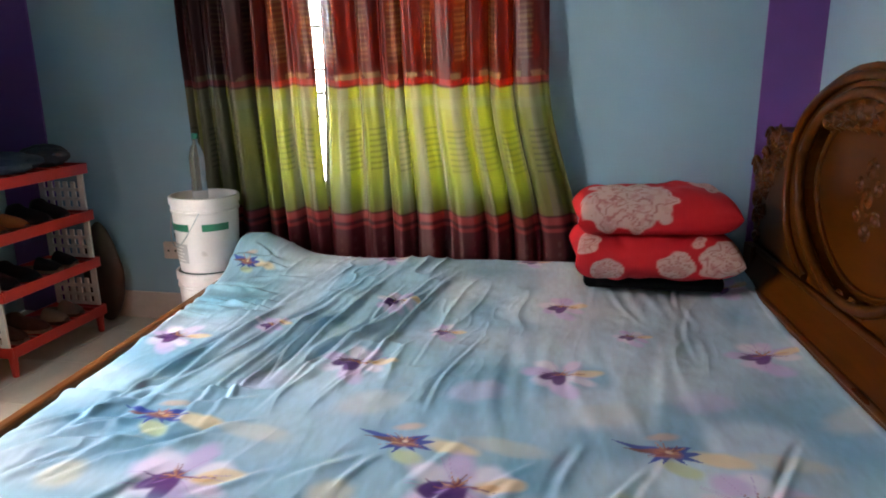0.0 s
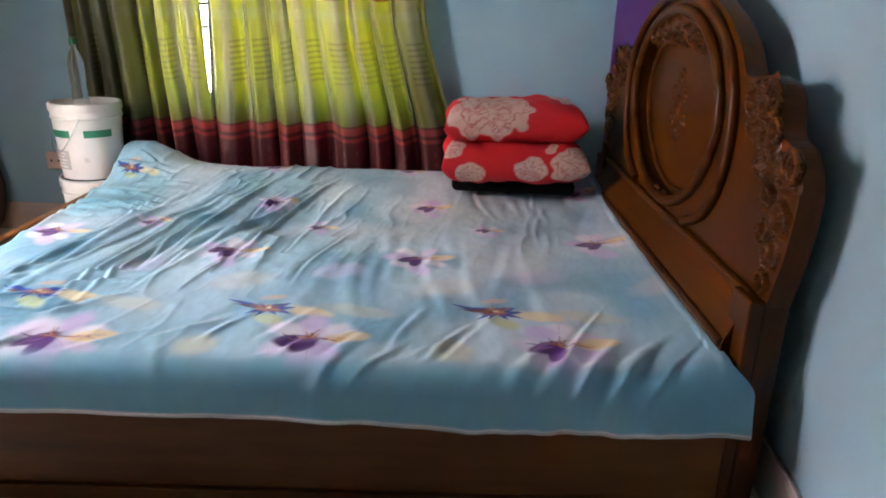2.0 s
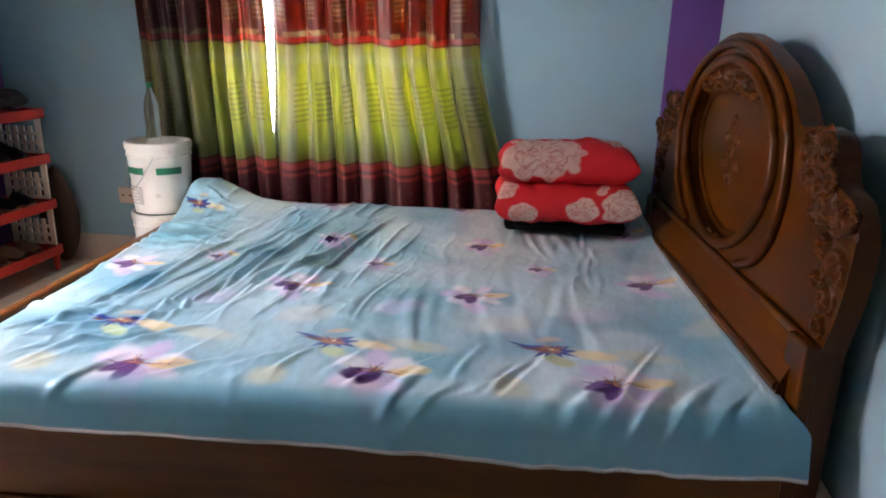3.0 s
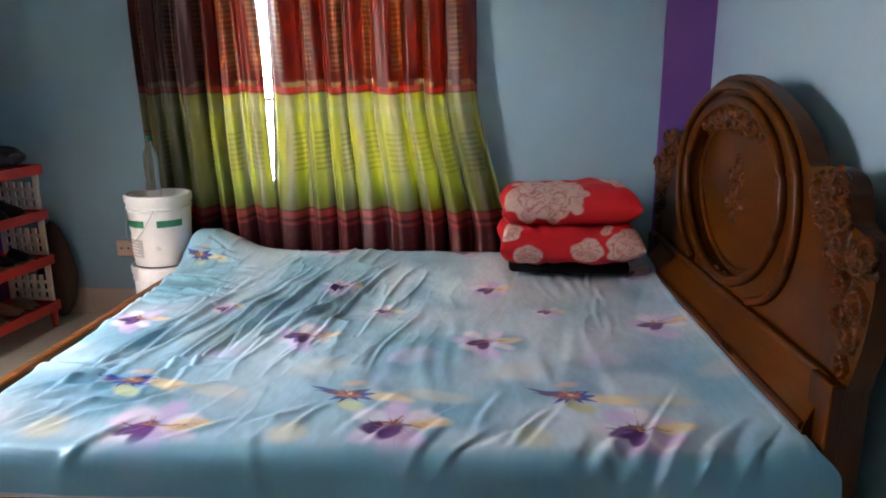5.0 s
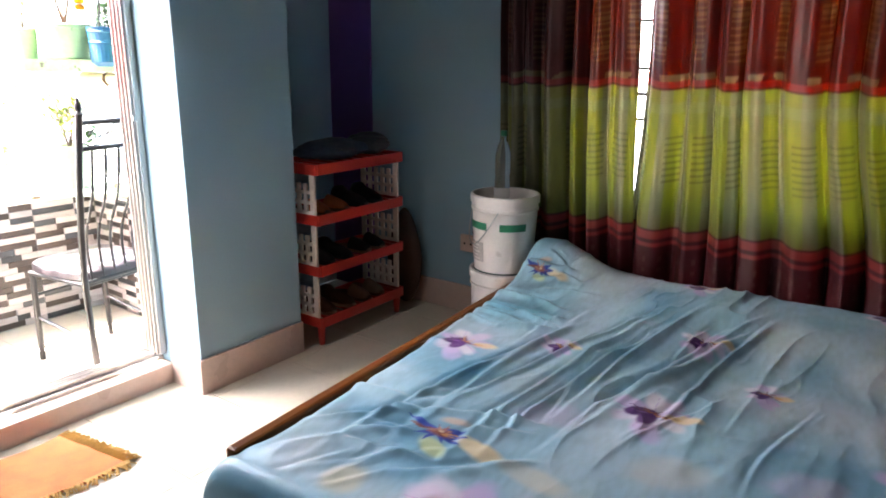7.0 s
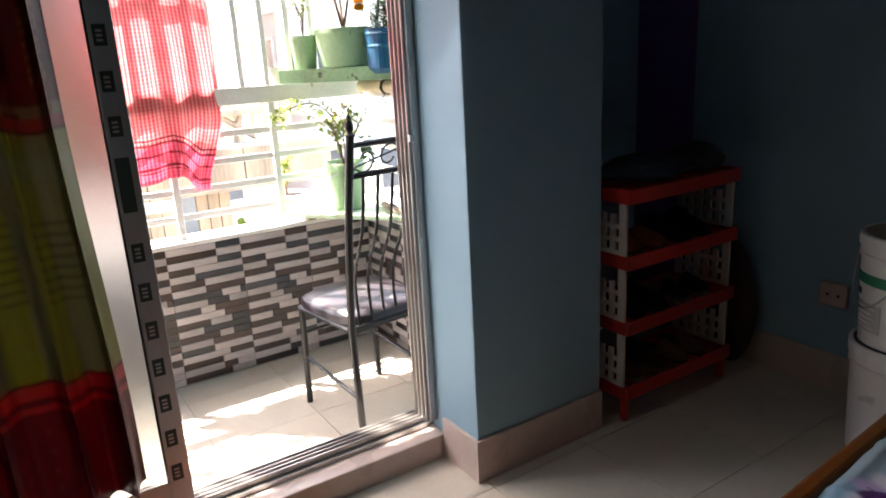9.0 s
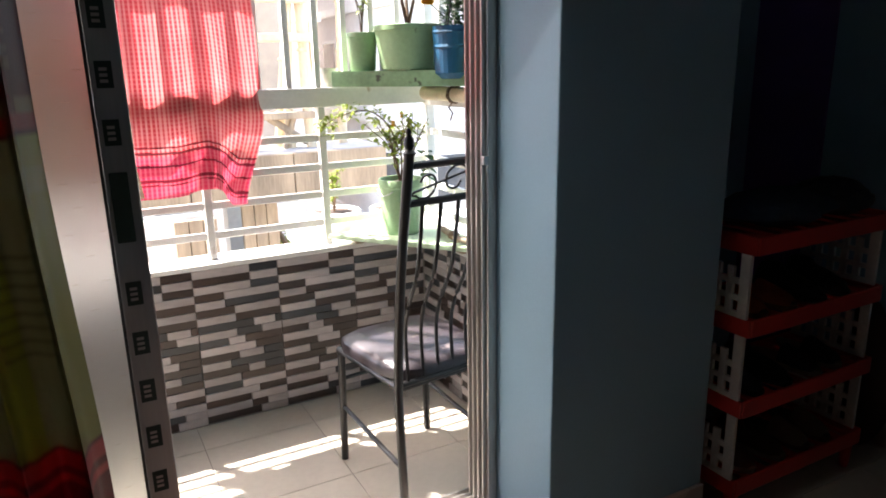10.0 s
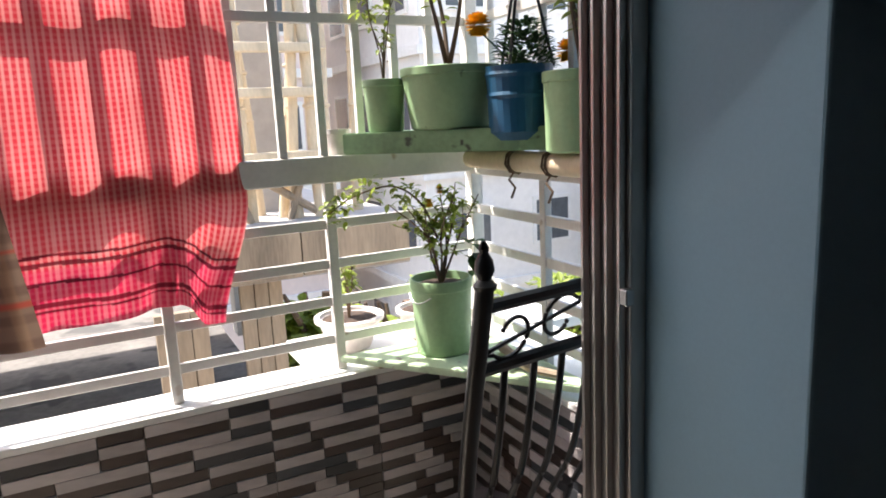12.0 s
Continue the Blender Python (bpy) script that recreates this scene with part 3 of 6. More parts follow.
def relief(name, y0, y1, z0, z1, motifs, depth, cells=120, face=HX):
    """A carved field in low relief: scrolls and lobed leaves cut into one skin that rises from the board."""
    ny = cells
    nz = max(20, int(cells * (z1 - z0) / (y1 - y0)))
    Yg, Zg = np.meshgrid(np.linspace(y0, y1, ny), np.linspace(z0, z1, nz))
    Hg = np.zeros(Yg.shape)
    for cy, cz, r, hand, ph, lobes in motifs:
        dy, dz = Yg - cy, Zg - cz
        rr, th = np.sqrt(dy * dy + dz * dz) / r, np.arctan2(dz, dy)
        edge = 1.0 + 0.10 * np.cos(lobes * th + ph)
        body = step(edge, edge - 0.28, rr)
        swirl = 0.55 + 0.45 * np.cos(hand * th + 8.5 * rr + ph)
        veins = 0.88 + 0.12 * np.cos(3 * lobes * th + 5 * rr)
        Hg = np.maximum(Hg, body * (0.25 + 0.75 * swirl ** 1.2) * veins * (1.0 - 0.35 * rr))
    Hg = Hg + 0.05 * (vnoise(Yg, Zg, 60, 3) - 0.5) * (Hg > 0.02)
    keep = Hg > 0.015
    bm = bmesh.new()
    vs = {}
    for i in range(nz - 1):
        for j in range(ny - 1):
            if keep[i:i + 2, j:j + 2].any():
                ring = []
                for a, b in ((i, j), (i, j + 1), (i + 1, j + 1), (i + 1, j)):
                    if (a, b) not in vs:
                        vs[a, b] = bm.verts.new((face + 0.002 - depth * float(Hg[a, b]), float(Yg[a, b]), float(Zg[a, b])))
                    ring.append(vs[a, b])
                bm.faces.new(ring)
    for f in bm.faces:
        f.smooth = True
    return part(name, bm, TEAK_CARVED, headboard)


for s in (-1, 1):
    field = [(HC + s * 0.95 * dy, z, r, s * hnd, ph, lb) for dy, z, r, hnd, ph, lb in
             ((0.895, 0.865, 0.058, 1, 0.3, 7), (0.80, 0.880, 0.055, -1, 1.2, 6), (0.895, 0.765, 0.052, 1, 2.2, 6), (0.735, 1.005, 0.058, 1, 0.5, 7), (0.655, 0.995, 0.048, -1, 2.6, 6),
              (0.88, 0.685, 0.044, -1, 1.0, 6), (0.865, 0.615, 0.036, 1, 3.0, 5), (0.755, 0.925, 0.050, -1, 5.0, 6), (0.69, 0.935, 0.042, 1, 0.8, 5), (0.82, 0.80, 0.042, 1, 4.0, 5), (0.825, 0.72, 0.034, -1, 2.0, 5), (0.76, 0.855, 0.036, 1, 1.0, 5))]
    ys = [m[0] for m in field]
    relief("carved_shoulder", min(ys) - 0.06, max(ys) + 0.06, 0.57, 1.07, field, 0.026, 130)
    # turned scroll ends that stand out from the shoulder's edge
    for dy, z, r in ((0.875, 0.885, 0.040), (0.74, 1.010, 0.040), (0.775, 0.945, 0.026)):
        coil = [(HX - 0.004 - 0.010 * (1 - k / 40), HC + s * (dy + r * (1 - 0.8 * k / 40) * math.cos(0.42 * k)), z + r * (1 - 0.8 * k / 40) * math.sin(0.42 * k)) for k in range(41)]
        part("scroll", tube(bmesh.new(), coil, 0.0085, 8, 0.7), TEAK_CARVED, headboard, smooth=True)
relief("carved_crest", HC - 0.30, HC + 0.30, 1.05, 1.24, [(HC, 1.150, 0.062, 1, 1.57, 9)] + [(HC + s * d, z, r, s, p, 6) for s in (-1, 1) for d, z, r, p in ((0.085, 1.135, 0.050, 0.4), (0.165, 1.125, 0.046, 1.6), (0.235, 1.110, 0.036, 2.6))], 0.034, 150)
relief("carved_spray", HC - 0.12, HC + 0.12, 0.72, 1.06, [(HC, 0.90, 0.050, 1, 0.2, 8), (HC, 0.985, 0.038, -1, 1.0, 7), (HC, 0.815, 0.038, 1, 2.0, 7)] + [(HC + s * 0.055, z, 0.030, s, p, 5) for s in (-1, 1) for z, p in ((0.94, 0.5), (0.855, 1.7))], 0.014, 70, HX + 0.026)
relief("carved_foot", HC - 0.16, HC + 0.16, 0.57, 0.64, [(HC + d, 0.600, 0.026, 1 if d < 0 else -1, 2 * d, 6) for d in (-0.11, -0.04, 0.04, 0.11)], 0.018, 80)
# sloping back rest below the oval, with a cap rail
bm = bmesh.new()
slab = [(0.302, 0.36), (HX + 0.02, 0.36), (HX + 0.003, 0.560), (HX - 0.010, 0.560), (0.302, 0.440)]
a = [bm.verts.new((x, HC - 0.80, z)) for x, z in slab]
b = [bm.verts.new((x, HC + 0.80, z)) for x, z in slab]
bm.faces.new(a), bm.faces.new(list(reversed(b)))
for i in range(5):
    bm.faces.new((a[i], b[i], b[(i + 1) % 5], a[(i + 1) % 5]))
bmesh.ops.recalc_face_normals(bm, faces=bm.faces[:])
part("back_slope", bm, TEAK, headboard)
part("cap_rail", tube(bmesh.new(), [(0.304, HC - 0.795, 0.441), (0.304, HC + 0.795, 0.441)], 0.012, 10), TEAK, headboard, smooth=True)
part("panel_rail", cube(HX - 0.020, HX, HC - 0.80, HC + 0.80, 0.553, 0.577, 0.006), TEAK, headboard)
for s in (-1, 1):
    y = HC + s * 0.808
    part("post", cube(0.325, HX - 0.001, y - 0.052, y + 0.052, 0.0, 0.575, 0.006), TEAK_V, bed)

bm = cube(BED_W + 0.05, BED_E - 0.02, BED_S + 0.04, BED_N - 0.03, 0.235, 0.372, 0.03)
mattress = own("mattress", bm, MATTRESS, "mattress under the printed sheet", "mattress", True, at=(-0.8, 2.57, 0.235))


# ---- bedsheet ----
def flower_print(X, Y):
    """Washed blue ground with blurred pale flowers and repeats of purple and blue-orange blooms."""
    n1, n2, n3 = vnoise(X, Y, 2.6, 1), vnoise(X, Y, 5.5, 2), 0.6 * vnoise(X, Y, 14, 3) + 0.4 * vnoise(X, Y, 45, 4)
    C = np.ones(X.shape + (3,)) * np.array((0.30, 0.48, 0.58))
    C = over(C, step(0.45, 0.85, n1), (0.56, 0.67, 0.73))
    C = over(C, step(0.55, 0.95, n2) * 0.8, (0.14, 0.34, 0.48))
    C = over(C, step(0.6, 0.95, vnoise(X, Y, 3.4, 7)) * 0.4, (0.58, 0.60, 0.66))
    C = over(C, step(0.66, 0.95, vnoise(X, Y, 4.2, 9)) * 0.22, (0.56, 0.50, 0.42))
    # a darker teal patch near the foot end
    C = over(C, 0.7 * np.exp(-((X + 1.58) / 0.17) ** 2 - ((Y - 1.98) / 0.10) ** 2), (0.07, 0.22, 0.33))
    # shade beside the crumpled corner lump, coloured into the print
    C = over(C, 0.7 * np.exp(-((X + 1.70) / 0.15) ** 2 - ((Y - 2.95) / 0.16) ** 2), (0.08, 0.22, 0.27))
    C = C * (0.92 + 0.16 * vnoise(X * 3, Y, 30, 13))[..., None]
    rs = np.random.RandomState(5)

    xs_, ys_ = X[0], Y[:, 0]

    def patch(x, y, reach):
        """The part of the cloth near a mark."""
        return (slice(*np.searchsorted(ys_, (y - reach, y + reach))), slice(*np.searchsorted(xs_, (x - reach, x + reach))))

    def blot(x, y, rx, ry, ang, col, k, soft=0.5):
        w = patch(x, y, 1.5 * max(rx, ry))
        dx, dy = X[w] - x, Y[w] - y
        u, v = (dx * math.cos(ang) + dy * math.sin(ang)) / rx, (-dx * math.sin(ang) + dy * math.cos(ang)) / ry
        r = np.sqrt(u * u + v * v) + 0.35 * (n3[w] - 0.5)
        C[w] = over(C[w], k * step(1.0 + soft * 0.4, 1.0 - soft, r), col)

    def spike(x, y, ang, l, w, col, k):
        """A pointed leaf from (x, y) outwards."""
        q = patch(x, y, l + w)
        dx, dy = X[q] - x, Y[q] - y
        u, v = (dx * math.cos(ang) + dy * math.sin(ang)) / l, -dx * math.sin(ang) + dy * math.cos(ang)
        v = v + 0.12 * l * u * (1 - u) * math.sin(9 * ang) + 0.010 * (n3[q] - 0.5)
        half_w = w * np.clip(u * 4, 0, 1) ** 0.6 * np.clip(1 - u, 0, 1) ** 0.8
        C[q] = over(C[q], k * step(1.15, 0.75, np.abs(v) / np.maximum(half_w, 0.0012)) * (u > 0) * (u < 1), col)

    def stamens(x, y, s, count):
        for k in range(count):
            col = ((0.22, 0.045, 0.05), (0.62, 0.30, 0.12), (0.36, 0.12, 0.07))[k % 3]
            spike(x, y, rs.uniform(-0.5, 3.6), s * rs.uniform(0.20, 0.42), 0.030 * s, col, 0.9)

    def bloom(x, y, s, a0):
        # broad washed petals, a cream one to the east, a dark purple heart to the west, a fan of stamens
        for k in range(7):
            a = a0 + k * 2 * math.pi / 7 + rs.uniform(-0.3, 0.3)
            col = ((0.72, 0.60, 0.74), (0.80, 0.74, 0.80), (0.58, 0.45, 0.68), (0.70, 0.66, 0.76))[k % 4]
            blot(x + 0.60 * s * math.cos(a), y + 0.60 * s * math.sin(a), rs.uniform(0.38, 0.54) * s, rs.uniform(0.26, 0.38) * s, a, col, 0.92, 0.50)
        blot(x + 0.10 * s, y - 0.95 * s, 0.55 * s, 0.36 * s, -1.0, (0.62, 0.48, 0.72), 0.75, 0.45)
        blot(x + 0.72 * s, y + 0.10 * s, 0.46 * s, 0.22 * s, 0.25, (0.80, 0.62, 0.38), 0.9, 0.35)
        blot(x + 0.50 * s, y + 0.02 * s, 0.22 * s, 0.10 * s, 0.2, (0.72, 0.42, 0.16), 0.7, 0.5)
        for k in range(8):
            spike(x, y, a0 + rs.uniform(0, 6.28), 0.9 * s, 0.018 * s, (0.46, 0.30, 0.56), 0.6)
        # the dark heart: two ragged lobes and two thin tips
        tilt = rs.uniform(-0.3, 0.3)
        blot(x - 0.24 * s, y - 0.10 * s, 0.44 * s, 0.23 * s, 0.35 + tilt, (0.075, 0.010, 0.13), 0.98, 0.25)
        blot(x - 0.06 * s, y - 0.28 * s, 0.38 * s, 0.20 * s, 1.2 + tilt, (0.10, 0.014, 0.17), 0.97, 0.30)
        spike(x - 0.20 * s, y - 0.02 * s, 2.75 + tilt, 0.42 * s, 0.05 * s, (0.12, 0.02, 0.18), 0.9)
        spike(x + 0.05 * s, y, -0.10 + tilt, 0.62 * s, 0.035 * s, (0.20, 0.04, 0.16), 0.85)
        blot(x - 0.22 * s, y - 0.12 * s, 0.16 * s, 0.03 * s, 0.4 + tilt, (0.40, 0.18, 0.50), 0.6, 0.6)
        stamens(x, y, s, 12)

    def paradise(x, y, s):
        blot(x + 0.95 * s, y - 0.10 * s, 0.62 * s, 0.26 * s, -0.25, (0.80, 0.64, 0.40), 0.9, 0.45)
        blot(x + 0.15 * s, y - 0.50 * s, 0.40 * s, 0.24 * s, -0.5, (0.52, 0.58, 0.30), 0.85, 0.45)
        blot(x + 0.0 * s, y + 0.60 * s, 0.36 * s, 0.15 * s, 0.3, (0.74, 0.46, 0.30), 0.65, 0.6)
        for ang, l, w in ((2.75, 1.05, 0.11), (2.95, 0.80, 0.08), (0.55, 0.55, 0.13), (0.15, 0.62, 0.12), (-0.35, 0.60, 0.10), (3.75, 0.50, 0.08), (4.3, 0.42, 0.07), (-0.9, 0.40, 0.07)):
            spike(x, y, ang, l * s, 1.45 * w * s, (0.014, 0.045, 0.30) if ang != 2.95 else (0.16, 0.05, 0.04), 0.97)
        blot(x, y + 0.02 * s, 0.26 * s, 0.18 * s, 0.0, (0.42, 0.15, 0.08), 0.85, 0.5)
        stamens(x, y - 0.02 * s, 1.15 * s, 16)
        blot(x + 0.02 * s, y + 0.05 * s, 0.07 * s, 0.06 * s, 0.0, (0.80, 0.62, 0.40), 0.8, 0.4)

    # one repeat of the print, pulled about a little where the cloth is creased
    for i in range(-1, 2):
        x0, pulled = -0.85 + 0.63 * i, (0.06, 0.0, 0.015)[i + 1]
        paradise(x0 - 0.04 * (i < 0), 1.945 + pulled, 0.128)
        bloom(x0 + 0.15, 1.775 - 0.04 * (i < 0), 0.135, 0.5 * i)
        bloom(x0 + 0.395, 2.375 + 0.02 * (i < 0) + 0.19 * (i > 0), 0.110, 1.1)
        bloom(x0 + 0.01, 2.69, 0.065, 0.2)
        bloom(x0 + 0.42, 2.94 + 0.20 * (i > 0), 0.085, 2.0)
        bloom(x0 + 0.31, 3.43, 0.075, 0.9)
        blot(x0 - 0.12, 1.72, 0.055, 0.065, 0, (0.62, 0.58, 0.42), 0.7)
        blot(x0 + 0.50, 2.14, 0.11, 0.07, 0.5, (0.64, 0.60, 0.52), 0.40)
        blot(x0 + 0.15, 2.24, 0.10, 0.07, 0.5, (0.62, 0.52, 0.70), 0.45)
        blot(x0 + 0.25, 1.95, 0.12, 0.04, -0.2, (0.70, 0.62, 0.46), 0.45)
    bloom(-1.76, 2.55, 0.105, 1.1)
    paradise(-1.79, 3.24, 0.09)
    # darker teal from the front bend down towards the hem
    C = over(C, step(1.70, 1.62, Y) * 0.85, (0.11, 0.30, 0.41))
    C = over(C, step(BED_S - 0.090, BED_S - 0.095, Y) * 1.0, (0.62, 0.56, 0.58))
    return C


def ridge(X, Y, x, y, ang, length, width, height):
    """One pulled fold: a crest beside a trough, fading at both ends."""
    c, d = math.cos(ang), math.sin(ang)
    along, across = (X - x) * c + (Y - y) * d, -(X - x) * d + (Y - y) * c
    across = across + 0.10 * along * along / max(length, 0.01) + 0.005 * np.sin(13 * along + 97 * x)
    fade = np.exp(-np.abs(along / (0.55 * length)) ** 3)
    q = across / width
    return height * fade * (np.exp(-q * q) - 0.75 * np.exp(-((q - 1.5) / 1.0) ** 2))


def sheet_height(X, Y):
    """The top of the sheet: mattress crown, the lump in the corner and the pulled folds."""
    Z = 0.388 + 0.055 * step(2.7, 3.4, Y) + 0.010 * (vnoise(X, Y, 2.2, 21) - 0.5)
    Z = Z + 0.105 * np.exp(-(((X + 1.80) / 0.20) ** 2 + ((Y - 3.42) / 0.17) ** 2) ** 1.1)
    flat = Z
    rs = np.random.RandomState(11)
    # long folds pulled from the lump towards the near edge
    for k in range(9):
        t = k / 8
        x, y = -1.62 + 0.62 * t + rs.uniform(-0.02, 0.02), 2.50 + 0.28 * t + rs.uniform(-0.12, 0.12)
        Z = Z + ridge(X, Y, x, y, rs.uniform(1.22, 1.45), rs.uniform(0.5, 0.95), rs.uniform(0.011, 0.021), rs.uniform(0.013, 0.022))
    for k in range(9):
        Z = Z + ridge(X, Y, rs.uniform(-1.6, -0.85), rs.uniform(2.3, 3.0), rs.uniform(1.15, 1.6), rs.uniform(0.15, 0.35), rs.uniform(0.006, 0.010), rs.uniform(0.003, 0.007))
    Z = Z + ridge(X, Y, -0.78, 2.40, 1.35, 0.42, 0.008, 0.004)
    # creases below the pillows
    for k in range(14):
        Z = Z + ridge(X, Y, rs.uniform(-0.42, 0.2), rs.uniform(2.70, 3.08), rs.uniform(1.3, 1.85), rs.uniform(0.10, 0.42), rs.uniform(0.010, 0.024), rs.uniform(0.001, 0.0032))
    # soft creases in the middle and along the near edge
    for k in range(12):
        Z = Z + ridge(X, Y, rs.uniform(-0.75, -0.05), rs.uniform(2.1, 2.5), rs.uniform(1.35, 1.75), rs.uniform(0.4, 0.8), rs.uniform(0.016, 0.03), rs.uniform(0.0015, 0.0035))
    for k in range(22):
        Z = Z + ridge(X, Y, rs.uniform(-1.8, 0.12), rs.uniform(1.68, 1.86), rs.uniform(0.7, 1.3), rs.uniform(0.14, 0.34), rs.uniform(0.009, 0.018), rs.uniform(0.002, 0.006))
    # crumples over the lump and the foot end
    for k in range(22):
        Z = Z + ridge(X, Y, rs.uniform(-1.88, -1.6), rs.uniform(2.75, 3.35), rs.uniform(-0.5, 0.5), rs.uniform(0.08, 0.2), rs.uniform(0.010, 0.018), rs.uniform(0.006, 0.013))
    for k in range(14):
        Z = Z + ridge(X, Y, rs.uniform(-1.85, -1.35), rs.uniform(1.8, 2.2), rs.uniform(0.1, 1.0), rs.uniform(0.12, 0.3), rs.uniform(0.012, 0.024), rs.uniform(0.006, 0.014))
    # fine crumples: broken crests running with the long folds
    u, v = X * math.sin(1.33) - Y * math.cos(1.33), X * math.cos(1.33) + Y * math.sin(1.33)
    west = step(-0.55, -1.1, X)
    for scale, squeeze, high, seed in ((11, 0.30, 0.015, 51), (24, 0.35, 0.006, 52)):
        n = vnoise(u + 0.04 * vnoise(u, v, 6, seed + 5), v * squeeze, scale, seed)
        gate = step(0.35, 0.75, vnoise(X, Y, 3.1, seed + 9))
        Z = Z + high * (0.22 + 0.78 * west) * (0.25 + 0.75 * step(2.0, 2.4, Y)) * (0.25 + 0.75 * gate) * (1 - np.abs(2 * n - 1)) ** 3
    Z = flat + (Z - flat) * step(BED_S + 0.030, BED_S + 0.075, Y)
    return Z + 0.004 * (vnoise(X, Y, 9, 22) - 0.5) + 0.002 * (vnoise(X, Y, 26, 23) - 0.5)


def drape(e, fall):
    """Distance e beyond an edge becomes an arc outwards and then a fall."""
    r = 0.055
    arc = r * math.pi / 2
    a = np.clip(e / r, 0, math.pi / 2)
    out = r * np.sin(a)
    down = r * (1 - np.cos(a)) + np.clip(e - arc, 0, None)
    return out, down


xs, ys = np.linspace(BED_W + 0.035 - 0.10, BED_E + 0.075, 680), np.linspace(BED_S - 0.098, BED_N + 0.03, 560)
X, Y = np.meshgrid(xs, ys)
Xc, Yc = np.clip(X, BED_W + 0.08, BED_E - 0.03), np.clip(Y, BED_S + 0.035, BED_N - 0.03)
edge_s = BED_S + 0.035
es, ew, en = np.clip(edge_s - Y, 0, None), np.clip(BED_W + 0.08 - X, 0, None), np.clip(Y - (BED_N - 0.03), 0, None)
# the hem hangs lower towards the foot of the bed
es = es * (1.10 + 0.16 * step(-1.2, 0.2, X) + 0.04 * (vnoise(X, X * 0, 3, 31) - 0.5))
os_, ds = drape(es, 1)
ow, dw = drape(ew, 1)
on, dn = drape(en, 1)
Zs = sheet_height(Xc, Yc) - ds - 0.75 * dw - dn
Px, Py = Xc - ow * 0.7 + np.clip(X - (BED_E - 0.03), 0, None) * (0.30 + 0.45 * step(0.01, 0.07, es)), Yc - os_ + on
Px = Px - 0.055 * step(1.82, 1.68, Y) * step(BED_W + 0.12, BED_W - 0.04, X)
hang_down = step(0.05, 0.2, es)
Py = Py - hang_down * (0.004 * (vnoise(X + 0.35 * Y, Y * 0.2, 13, 61) - 0.5) + 0.006 * np.sin(2 * math.pi * X / 0.43 + 2 * X) + 0.002 * np.sin(2 * math.pi * X / 0.17)) - 0.02 * hang_down
Zs = Zs + 0.030 * step(0.12, 0.34, X) * (1 - step(0.0, 0.09, es))
for fx, lean_f, wide_f, high_f in ((-1.45, 0.5, 0.020, 0.012), (-1.05, -0.3, 0.018, 0.007), (-0.62, 0.4, 0.016, 0.010), (-0.52, 0.7, 0.014, 0.008), (-0.15, -0.2, 0.018, 0.006), (0.00, 0.6, 0.016, 0.010), (0.10, 0.8, 0.014, 0.010), (0.20, 0.9, 0.014, 0.008)):
    q = (X - fx - lean_f * (Y - 1.68)) / wide_f
    near = np.exp(-((Y - 1.67) / 0.085) ** 2)
    Zs = Zs + 0.55 * high_f * near * (np.exp(-q * q) - 0.6 * np.exp(-(q - 1.6) ** 2))
    Py = Py - 0.5 * high_f * near * np.exp(-q * q)
pull = np.exp(-((X - 0.02 - 0.5 * (Y - 1.75)) / 0.22) ** 2) * np.exp(-((Y - 1.65) / 0.12) ** 2)
Zs = Zs + 0.008 * pull * np.sin(2 * math.pi * (X - 0.55 * Y) / 0.085)
hem_line = [(float(Px[0, k]), float(Py[0, k]) - 0.001, float(Zs[0, k])) for k in range(20, 680, 7)]
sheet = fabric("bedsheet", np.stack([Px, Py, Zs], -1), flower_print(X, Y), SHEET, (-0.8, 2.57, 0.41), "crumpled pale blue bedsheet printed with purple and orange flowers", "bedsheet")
part("hem", tube(bmesh.new(), hem_line, 0.0035, 6), MATTRESS, sheet, "pale stitched hem", smooth=True)
for ob in (bed, mattress, sheet):
    ob.matrix_basis = TURN @ ob.matrix_basis


